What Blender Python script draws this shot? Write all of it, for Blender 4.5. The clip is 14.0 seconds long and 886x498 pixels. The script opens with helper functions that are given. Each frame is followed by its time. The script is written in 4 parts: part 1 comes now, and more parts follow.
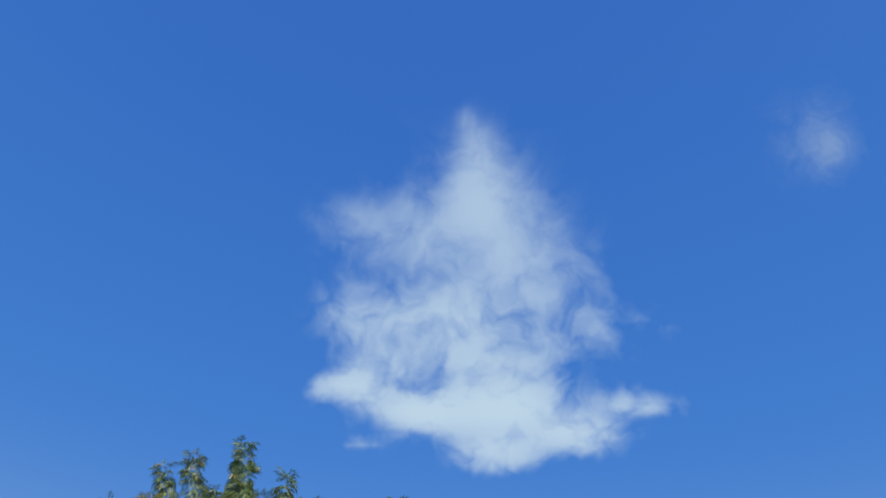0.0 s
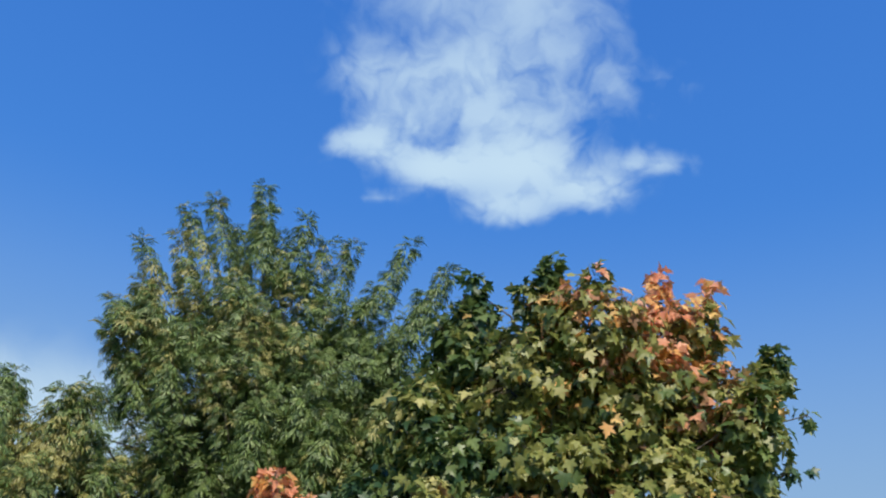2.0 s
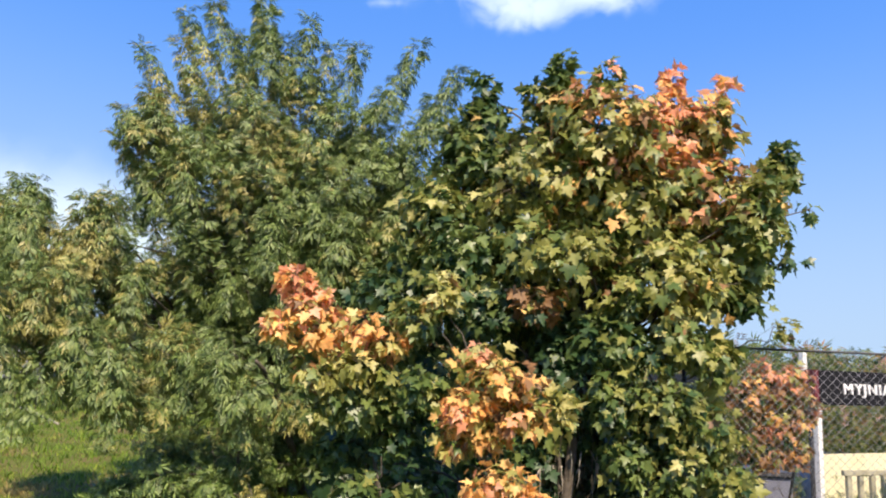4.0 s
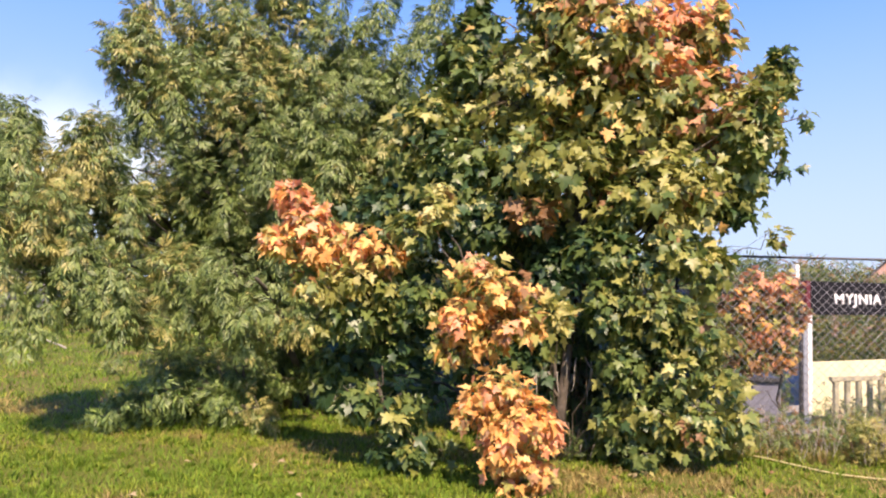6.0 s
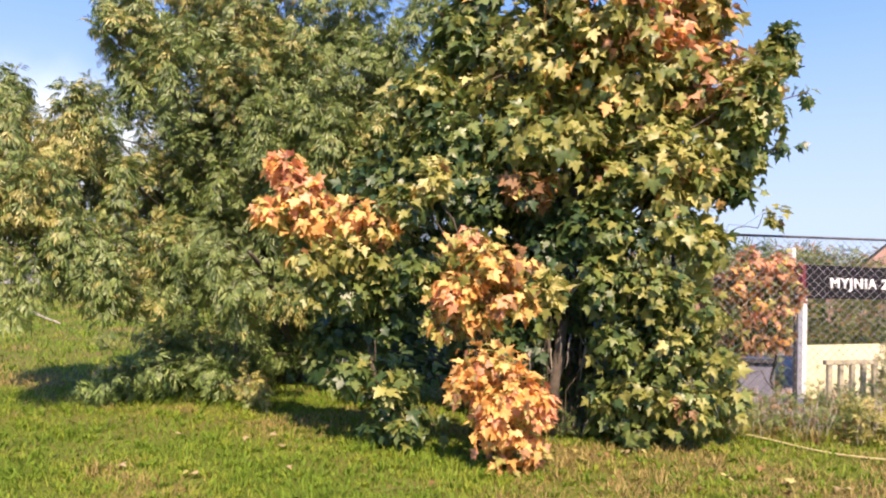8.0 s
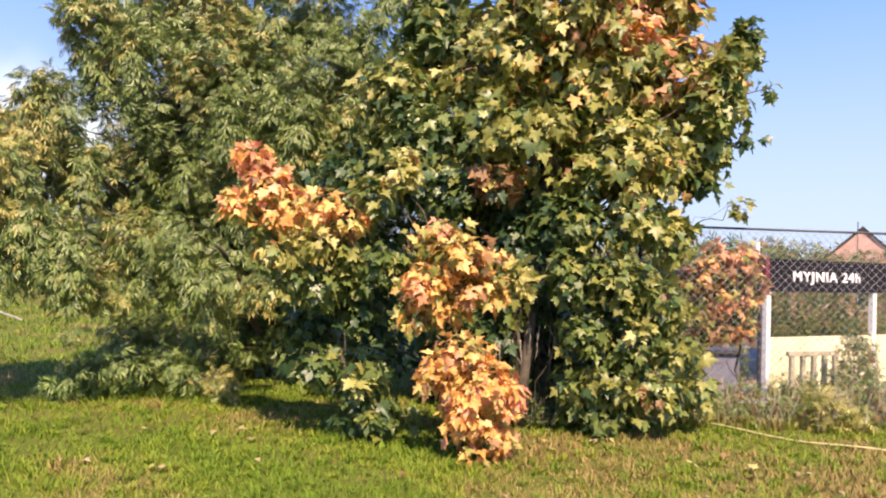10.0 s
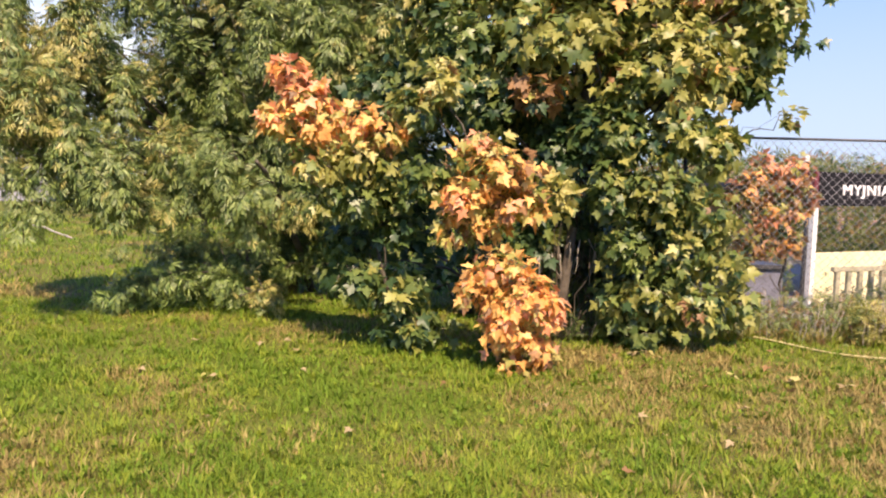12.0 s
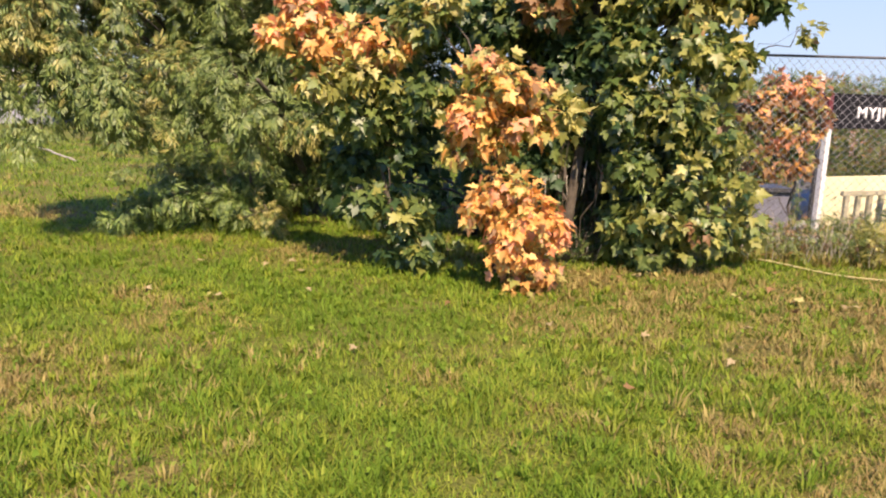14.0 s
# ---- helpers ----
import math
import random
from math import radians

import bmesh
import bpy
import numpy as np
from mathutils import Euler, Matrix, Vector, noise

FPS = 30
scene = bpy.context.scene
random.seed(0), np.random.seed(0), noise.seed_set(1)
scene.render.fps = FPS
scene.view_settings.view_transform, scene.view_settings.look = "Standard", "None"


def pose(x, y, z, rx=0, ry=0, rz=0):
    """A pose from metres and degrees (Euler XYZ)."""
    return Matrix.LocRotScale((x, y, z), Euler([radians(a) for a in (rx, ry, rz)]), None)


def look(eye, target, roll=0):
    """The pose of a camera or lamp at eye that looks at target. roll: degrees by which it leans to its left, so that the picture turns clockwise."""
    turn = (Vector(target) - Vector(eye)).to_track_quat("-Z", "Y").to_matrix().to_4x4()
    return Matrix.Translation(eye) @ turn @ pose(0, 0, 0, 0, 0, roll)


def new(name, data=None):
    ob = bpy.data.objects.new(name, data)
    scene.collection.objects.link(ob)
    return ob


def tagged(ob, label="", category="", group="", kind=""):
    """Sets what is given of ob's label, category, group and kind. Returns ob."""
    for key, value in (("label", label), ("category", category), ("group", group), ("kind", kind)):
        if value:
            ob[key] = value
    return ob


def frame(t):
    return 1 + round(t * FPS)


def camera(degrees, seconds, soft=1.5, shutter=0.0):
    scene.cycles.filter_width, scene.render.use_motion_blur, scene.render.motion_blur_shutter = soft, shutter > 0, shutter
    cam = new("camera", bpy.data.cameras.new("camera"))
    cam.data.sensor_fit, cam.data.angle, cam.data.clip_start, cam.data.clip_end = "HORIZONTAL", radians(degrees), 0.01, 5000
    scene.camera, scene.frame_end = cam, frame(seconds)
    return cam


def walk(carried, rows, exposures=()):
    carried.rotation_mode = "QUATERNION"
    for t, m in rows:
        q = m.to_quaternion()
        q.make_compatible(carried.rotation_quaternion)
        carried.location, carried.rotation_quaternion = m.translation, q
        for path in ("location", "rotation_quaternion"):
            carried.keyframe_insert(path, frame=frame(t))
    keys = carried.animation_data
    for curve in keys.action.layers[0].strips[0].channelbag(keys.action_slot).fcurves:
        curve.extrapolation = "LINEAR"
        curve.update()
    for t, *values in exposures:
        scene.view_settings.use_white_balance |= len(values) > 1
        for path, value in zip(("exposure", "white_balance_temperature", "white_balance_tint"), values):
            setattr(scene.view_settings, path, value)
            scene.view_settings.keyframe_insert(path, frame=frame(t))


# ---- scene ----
cam = camera(63.8, 14.0, soft=2.1)
PATH = [
    (0.0, pose(-0.072, -0.107, 1.904, 133.74, -1.80, -0.86)),
    (0.5, pose(-0.084, -0.099, 1.891, 129.45, -2.93, -1.06)),
    (1.0, pose(-0.086, -0.050, 1.890, 123.76, -3.68, -1.00)),
    (1.5, pose(-0.067, -0.005, 1.870, 119.47, -3.74, -0.55)),
    (2.0, pose(-0.068, 0.036, 1.833, 114.30, -3.00, -0.24)),
    (2.5, pose(-0.064, 0.061, 1.799, 107.99, -2.51, -0.87)),
    (3.0, pose(-0.062, 0.028, 1.804, 105.10, -2.99, -1.25)),
    (3.5, pose(-0.078, 0.015, 1.754, 102.15, -3.12, -0.33)),
    (4.0, pose(-0.035, 0.010, 1.733, 99.16, -2.30, 1.02)),
    (4.2, pose(-0.036, 0.024, 1.723, 97.57, -2.03, 1.49)),
    (6.3, pose(-0.015, -0.021, 1.617, 92.67, -1.13, 0.89)),
    (6.5, pose(-0.010, -0.015, 1.604, 92.31, -0.87, 1.23)),
    (7.0, pose(0.000, -0.000, 1.600, 91.20, -0.90, 1.40)),
    (7.5, pose(0.004, 0.004, 1.597, 91.00, -1.11, 1.33)),
    (7.7, pose(0.004, 0.035, 1.583, 91.29, -1.47, 1.15)),
    (9.8, pose(-0.016, 0.077, 1.533, 92.25, -1.84, -1.83)),
    (10.0, pose(0.015, 0.048, 1.527, 91.40, -1.71, -1.68)),
    (10.5, pose(0.002, 0.119, 1.504, 89.59, -1.98, -1.10)),
    (11.0, pose(0.034, 0.168, 1.465, 89.32, -1.66, -0.16)),
    (11.5, pose(0.010, 0.130, 1.479, 87.30, -1.47, 0.81)),
    (12.0, pose(-0.003, 0.080, 1.494, 84.73, -1.23, 1.29)),
    (12.5, pose(-0.013, 0.087, 1.497, 82.89, -1.96, 1.20)),
    (13.0, pose(0.009, 0.117, 1.481, 81.11, -2.02, 1.07)),
    (13.5, pose(0.033, 0.126, 1.454, 80.61, -1.50, 1.19)),
    (14.0, pose(0.006, 0.121, 1.453, 78.69, -1.31, 1.77)),
]
EXPO = [(0.0, -0.16, 6350, 8), (1.5, -0.08, 6150, 6), (2.3, 0.04, 6300, 6), (3.0, 0.25, 6600, 6), (4.0, 0.65, 7100, 14), (6.5, 0.97, 7600, 26), (10.0, 1.02, 7950, 26), (14.0, 0.90, 8100, 22)]
walk(cam, PATH, EXPO)

# ---- daylight ----
SUN_EL, SUN_AZ = radians(49), radians(169)      # azimuth clockwise from +y
sun_way = Vector((math.sin(SUN_AZ) * math.cos(SUN_EL), math.cos(SUN_AZ) * math.cos(SUN_EL), math.sin(SUN_EL)))
world = bpy.data.worlds.new("world")
scene.world = world
world.use_nodes = True
wt = world.node_tree
sky = wt.nodes.new("ShaderNodeTexSky")
sky.sky_type, sky.sun_disc = "NISHITA", False
sky.sun_elevation, sky.sun_rotation = SUN_EL, SUN_AZ
sky.air_density, sky.dust_density, sky.ozone_density = 1.0, 0.7, 3.0
wt.nodes["Background"].inputs["Strength"].default_value = 0.17
deep = wt.nodes.new("ShaderNodeMix")
deep.data_type = "RGBA"
deep.inputs[0].default_value = 0.66
deep.inputs[7].default_value = (0.05, 0.84, 3.9, 1)
wt.links.new(sky.outputs["Color"], deep.inputs[6])
# pale haze that thickens towards the horizon
way = wt.nodes.new("ShaderNodeSeparateXYZ")
wt.links.new(wt.nodes.new("ShaderNodeTexCoord").outputs["Generated"], way.inputs[0])
low = wt.nodes.new("ShaderNodeMapRange")
low.interpolation_type = "SMOOTHSTEP"
for key, value in (("From Min", -0.05), ("From Max", 0.48), ("To Min", 0.96), ("To Max", 0.0)):
    low.inputs[key].default_value = value
wt.links.new(way.outputs["Z"], low.inputs["Value"])
haze = wt.nodes.new("ShaderNodeMix")
haze.data_type = "RGBA"
haze.inputs[7].default_value = (1.88, 2.76, 3.85, 1)
wt.links.new(low.outputs["Result"], haze.inputs[0])
bright = wt.nodes.new("ShaderNodeMapRange")
for key, value in (("From Min", 0.25), ("From Max", 0.9), ("To Min", 0.5), ("To Max", 0.0)):
    bright.inputs[key].default_value = value
wt.links.new(way.outputs["Z"], bright.inputs["Value"])
mid = wt.nodes.new("ShaderNodeMix")
mid.data_type = "RGBA"
mid.inputs[7].default_value = (0.42, 1.72, 4.45, 1)
wt.links.new(bright.outputs["Result"], mid.inputs[0])
wt.links.new(deep.outputs[2], mid.inputs[6])
wt.links.new(mid.outputs[2], haze.inputs[6])
wt.links.new(haze.outputs[2], wt.nodes["Background"].inputs["Color"])
lamp = bpy.data.lights.new("sun", "SUN")
lamp.energy, lamp.angle, lamp.color = 4.8, radians(0.5), (1.0, 0.89, 0.72)
sun = new("sun", lamp)
sun.matrix_world = look(sun_way * 50, (0, 0, 0))

rng = np.random.RandomState(7)


# ---- materials ----
def nodes_of(name):
    m = bpy.data.materials.new(name)
    m.use_nodes = True
    t = m.node_tree
    return m, t, t.nodes["Principled BSDF"], t.nodes["Material Output"]


def node(t, kind, inputs=(), **props):
    n = t.nodes.new(kind)
    if "operation" in props:
        n.operation = props["operation"]
    if "use_clamp" in props:
        n.use_clamp = props["use_clamp"]
    if "data_type" in props:
        n.data_type = props["data_type"]
    if "attribute_name" in props:
        n.attribute_name = props["attribute_name"]
    if "interpolation_type" in props:
        n.interpolation_type = props["interpolation_type"]
    for key, value in dict(inputs).items():
        if isinstance(value, bpy.types.NodeSocket):
            t.links.new(value, n.inputs[key])
        else:
            n.inputs[key].default_value = value
    return n


def ramp(t, fac, stops):
    n = node(t, "ShaderNodeValToRGB", {"Fac": fac})
    while len(n.color_ramp.elements) < len(stops):
        n.color_ramp.elements.new(0.5)
    for e, (p, c) in zip(n.color_ramp.elements, stops):
        e.position, e.color = p, (*c, 1)
    return n.outputs["Color"]


def leaf_material(name, a, b, through_light=0.38, rough=0.5, gloss=0.4, vary=0.28):
    """A leaf blade: two tones picked leaf by leaf, blotched, with light coming through it."""
    m, t, p, out = nodes_of(name)
    info = node(t, "ShaderNodeObjectInfo")
    geo = node(t, "ShaderNodeNewGeometry")
    add = node(t, "ShaderNodeMath", {0: info.outputs["Random"], 1: geo.outputs["Random Per Island"]}, operation="ADD")
    fr = node(t, "ShaderNodeMath", {0: add.outputs[0]}, operation="FRACT")
    pos = geo.outputs["Position"]
    blot = node(t, "ShaderNodeTexNoise", {"Vector": pos, "Scale": 26.0, "Detail": 3.0})
    mix = node(t, "ShaderNodeMath", {0: blot.outputs["Fac"], 1: 0.5, 2: -0.2}, operation="MULTIPLY_ADD")
    tone = node(t, "ShaderNodeMath", {0: fr.outputs[0], 1: mix.outputs[0]}, operation="ADD", use_clamp=True)
    col = ramp(t, tone.outputs[0], [(0.0, a), (1.0, b)])
    val = node(t, "ShaderNodeMath", {0: fr.outputs[0], 1: 7.31}, operation="MULTIPLY")
    val = node(t, "ShaderNodeMath", {0: val.outputs[0]}, operation="FRACT")
    val = node(t, "ShaderNodeMath", {0: val.outputs[0], 1: vary, 2: 1.13 - 0.5 * vary}, operation="MULTIPLY_ADD")
    hsv = node(t, "ShaderNodeHueSaturation", {"Color": col, "Value": val.outputs[0]})
    t.links.new(hsv.outputs["Color"], p.inputs["Base Color"])
    p.inputs["Roughness"].default_value = rough
    p.inputs["Specular IOR Level"].default_value = gloss
    tl = node(t, "ShaderNodeBsdfTranslucent", {"Color": hsv.outputs["Color"]})
    mx = node(t, "ShaderNodeMixShader", {0: through_light, 1: p.outputs[0], 2: tl.outputs[0]})
    t.links.new(mx.outputs[0], out.inputs["Surface"])
    return m


def plain_material(name, a, b, scale=8.0, rough=0.7, metal=0.0, bump=0.2, fine=60.0):
    """A surface of two tones at two scales, with fine relief."""
    m, t, p, out = nodes_of(name)
    pos = node(t, "ShaderNodeNewGeometry").outputs["Position"]
    n1 = node(t, "ShaderNodeTexNoise", {"Vector": pos, "Scale": scale, "Detail": 5.0})
    n2 = node(t, "ShaderNodeTexNoise", {"Vector": pos, "Scale": fine, "Detail": 3.0})
    s = node(t, "ShaderNodeMath", {0: n2.outputs["Fac"], 1: 0.4, 2: n1.outputs["Fac"]}, operation="MULTIPLY_ADD")
    col = ramp(t, s.outputs[0], [(0.45, a), (0.95, b)])
    t.links.new(col, p.inputs["Base Color"])
    p.inputs["Roughness"].default_value, p.inputs["Metallic"].default_value = rough, metal
    bp = node(t, "ShaderNodeBump", {"Height": n2.outputs["Fac"], "Strength": bump, "Distance": 0.02})
    t.links.new(bp.outputs[0], p.inputs["Normal"])
    return m


GREEN = leaf_material("leaf_green", (0.07, 0.122, 0.032), (0.19, 0.245, 0.07), gloss=0.6, rough=0.42)
# dark green leaves; inside crowns and hollows this colour stands in for shade
DARK = leaf_material("leaf_dark_shaded_green", (0.024, 0.064, 0.025), (0.06, 0.115, 0.04), gloss=0.6, rough=0.42)
OLIVE = leaf_material("leaf_olive", (0.16, 0.18, 0.036), (0.36, 0.36, 0.11), gloss=0.55, rough=0.45)
YELLOW = leaf_material("leaf_yellow", (0.36, 0.335, 0.085), (0.53, 0.48, 0.19), gloss=0.5)
ORANGE = leaf_material("leaf_orange", (0.70, 0.335, 0.105), (0.82, 0.54, 0.20))
RED = leaf_material("leaf_red", (0.63, 0.255, 0.13), (0.77, 0.41, 0.25))
BROWN = leaf_material("leaf_brown", (0.20, 0.11, 0.05), (0.34, 0.19, 0.09))
ELDER_G = leaf_material("elder_green", (0.050, 0.104, 0.026), (0.235, 0.30, 0.09), gloss=0.55, rough=0.42, through_light=0.22, vary=0.5)
ELDER_Y = leaf_material("elder_yellowing", (0.24, 0.225, 0.055), (0.44, 0.405, 0.15), gloss=0.55, rough=0.42, through_light=0.25, vary=0.4)
# box elder green taken deeper: shade beneath the trees put into colour
SHRUB_SHADED_G = leaf_material("shrub_shaded_green", (0.036, 0.09, 0.02), (0.22, 0.30, 0.08), gloss=0.6, rough=0.42, through_light=0.22, vary=0.5)
PALETTE = [GREEN, DARK, OLIVE, YELLOW, ORANGE, RED, BROWN]
MIXES = {
    # dark leaves, partly for shade put into the colour of recessed clumps
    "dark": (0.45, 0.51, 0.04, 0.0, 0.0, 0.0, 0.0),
    "green": (0.66, 0.18, 0.16, 0.0, 0.0, 0.0, 0.0),
    "fresh": (0.52, 0.06, 0.36, 0.06, 0.0, 0.0, 0.0),
    "olive": (0.36, 0.06, 0.52, 0.05, 0.0, 0.0, 0.01),
    "yellow": (0.20, 0.01, 0.60, 0.13, 0.02, 0.0, 0.04),
    "sallow": (0.08, 0.0, 0.40, 0.44, 0.06, 0.0, 0.02),
    "amber": (0.0, 0.0, 0.12, 0.34, 0.46, 0.04, 0.04),
    "gold": (0.03, 0.0, 0.26, 0.10, 0.34, 0.05, 0.22),
    "orange": (0.0, 0.0, 0.04, 0.12, 0.63, 0.16, 0.05),
    "red": (0.0, 0.0, 0.05, 0.04, 0.36, 0.51, 0.04),
    # almost all dark leaves: the gloom under the trees painted as leaf colour
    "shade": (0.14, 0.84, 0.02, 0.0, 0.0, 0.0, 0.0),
    "rusty": (0.14, 0.03, 0.42, 0.12, 0.12, 0.08, 0.09),
    "brown": (0.10, 0.10, 0.18, 0.02, 0.16, 0.08, 0.36),
    "dusky": (0.06, 0.05, 0.20, 0.0, 0.10, 0.34, 0.25),
}
BARK = plain_material("bark", (0.05, 0.04, 0.03), (0.15, 0.125, 0.10), scale=9, fine=45, rough=0.9, bump=0.7)
TWIG = plain_material("twig_bark", (0.07, 0.055, 0.04), (0.20, 0.165, 0.12), scale=14, rough=0.85)
DRY = plain_material("dry_stalk", (0.24, 0.21, 0.17), (0.46, 0.42, 0.37), scale=14, rough=0.9)


# ---- mesh tools ----
def part(name, mesh, parent=None, label="", kind=""):
    ob = new(name, mesh)
    ob.parent = parent
    return tagged(ob, label, kind=kind)


def thing(name, place, label, category, group="", kind=""):
    ob = new(name)
    ob.empty_display_size = 0.1
    ob.location = place
    return tagged(ob, label, category, group, kind)


def mesh_of(name, verts, faces, mats, index=None):
    """A mesh of triangles from arrays of vertices and of faces."""
    verts, faces = np.asarray(verts, np.float32), np.asarray(faces, np.int32)
    me = bpy.data.meshes.new(name)
    me.vertices.add(len(verts))
    me.vertices.foreach_set("co", verts.ravel())
    me.loops.add(faces.size)
    me.loops.foreach_set("vertex_index", faces.ravel())
    me.polygons.add(len(faces))
    me.polygons.foreach_set("loop_start", np.arange(0, faces.size, faces.shape[1], dtype=np.int32))
    me.polygons.foreach_set("loop_total", np.full(len(faces), faces.shape[1], np.int32))
    for m in mats:
        me.materials.append(m)
    if index is not None:
        me.polygons.foreach_set("material_index", np.asarray(index, np.int32))
    me.update(calc_edges=True)
    return me


def tubes(runs, sides=6):
    """Tapered round bars along runs of (points, radii): vertices and triangles."""
    V, F, at = [], [], 0
    for pts, rad in runs:
        pts = np.asarray(pts, float)
        n = len(pts)
        way = np.gradient(pts, axis=0)
        way /= np.linalg.norm(way, axis=1)[:, None] + 1e-9
        ref = np.array([0.0, 1.0, 0.0]) if abs(way[0][1]) < 0.9 else np.array([1.0, 0.0, 0.0])
        a = np.cross(way, ref)
        a /= np.linalg.norm(a, axis=1)[:, None] + 1e-9
        b = np.cross(way, a)
        ang = np.arange(sides) * 2 * np.pi / sides
        ring = a[:, None] * np.cos(ang)[None, :, None] + b[:, None] * np.sin(ang)[None, :, None]
        V.append((pts[:, None] + ring * np.asarray(rad)[:, None, None]).reshape(-1, 3))
        for i in range(n - 1):
            for k in range(sides):
                p, q = at + i * sides + k, at + i * sides + (k + 1) % sides
                F += [(p, q, q + sides), (p, q + sides, p + sides)]
        for end, turn in ((0, -1), (n - 1, 1)):
            ids = [at + end * sides + k for k in range(sides)][::turn]
            F += [(ids[0], ids[k], ids[k + 1]) for k in range(1, sides - 1)]
        at += n * sides
    return np.concatenate(V), np.array(F)


def unit(v):
    return v / (np.linalg.norm(v, axis=-1, keepdims=True) + 1e-9)


def bent(a, b, n=6, sag=0.0, wobble=0.0):
    """A run of points from a to b, bowed upwards by sag and unevenly grown."""
    s = np.linspace(0, 1, n)[:, None]
    p = np.asarray(a, float) * (1 - s) + np.asarray(b, float) * s
    p[:, 2] += sag * np.sin(np.pi * s[:, 0])
    p[1:-1] += rng.normal(0, wobble, (n - 2, 3))
    return p


def boxes(list_of, bevel=0.006):
    """Bevelled boxes (x0, y0, z0, x1, y1, z1) as one bmesh."""
    bm = bmesh.new()
    for x0, y0, z0, x1, y1, z1 in list_of:
        got = bmesh.ops.create_cube(bm, size=1)["verts"]
        bmesh.ops.scale(bm, vec=(x1 - x0, y1 - y0, z1 - z0), verts=got)
        bmesh.ops.translate(bm, vec=((x0 + x1) / 2, (y0 + y1) / 2, (z0 + z1) / 2), verts=got)
    if bevel:
        bmesh.ops.bevel(bm, geom=list(bm.edges), offset=bevel, segments=2, affect="EDGES")
    return bm


def solid(name, bm, material):
    me = bpy.data.meshes.new(name)
    bm.to_mesh(me)
    bm.free()
    me.materials.append(material)
    return me


# ---- leaves ----
def maple_blade():
    """A five-lobed pointed leaf blade, 1 wide, stalk at the origin, tip along +y."""
    half = [(0.06, -0.04), (0.22, -0.10), (0.43, -0.06), (0.37, 0.06), (0.31, 0.13), (0.47, 0.25), (0.62, 0.43), (0.50, 0.48), (0.36, 0.46),
            (0.22, 0.44), (0.27, 0.62), (0.13, 0.74), (0.0, 1.0)]
    ring = half + [(-x, y) for x, y in half[-2::-1]]
    v = [(0.0, 0.16, 0.0)] + [(x, y, 0.10 * abs(x) - 0.16 * y * y) for x, y in ring]
    f = [(0, i, i + 1) for i in range(1, len(ring))] + [(0, len(ring), 1)]
    return np.array(v), np.array(f)


def elder_blade():
    """A drooping compound leaf of seven slender leaflets on one stalk, 1 long."""
    V, F = [], []
    spots = [(0.22, 1), (0.25, -1), (0.42, 1), (0.45, -1), (0.62, 1), (0.66, -1), (0.74, 0)]
    for at, side in spots:
        base = np.array([0.0, at, -0.25 * at * at])
        way = unit(np.array([0.75 * side, 0.62, -0.55 if side else -0.75]))
        flat = unit(np.cross(way, np.array([0.15 * side, 0.3, 1.0])))
        up = np.cross(flat, way)
        L, W = (0.60, 0.054) if side else (0.70, 0.062)
        k = len(V)
        V += [base, base + way * L * 0.4 + flat * W + up * 0.03, base + way * L - up * 0.05, base + way * L * 0.4 - flat * W + up * 0.03]
        F += [(k, k + 1, k + 2), (k, k + 2, k + 3)]
    return np.array(V), np.array(F)


MAPLE, ELDER = maple_blade(), elder_blade()


def hollows(p, k):
    """Slow uneven value over space, about -1 to 1: low where a crown has a hollow between its boughs."""
    x, y, z = p[:, 0] * k, p[:, 1] * k, p[:, 2] * k
    return (np.sin(x + 1.3 * np.sin(0.8 * z)) * np.sin(1.1 * z + 0.4) + 0.7 * np.sin(0.9 * y + 0.6 * x + 0.5 * z) + 0.5 * np.sin(1.9 * x - 1.7 * z + 0.8)) / 1.6


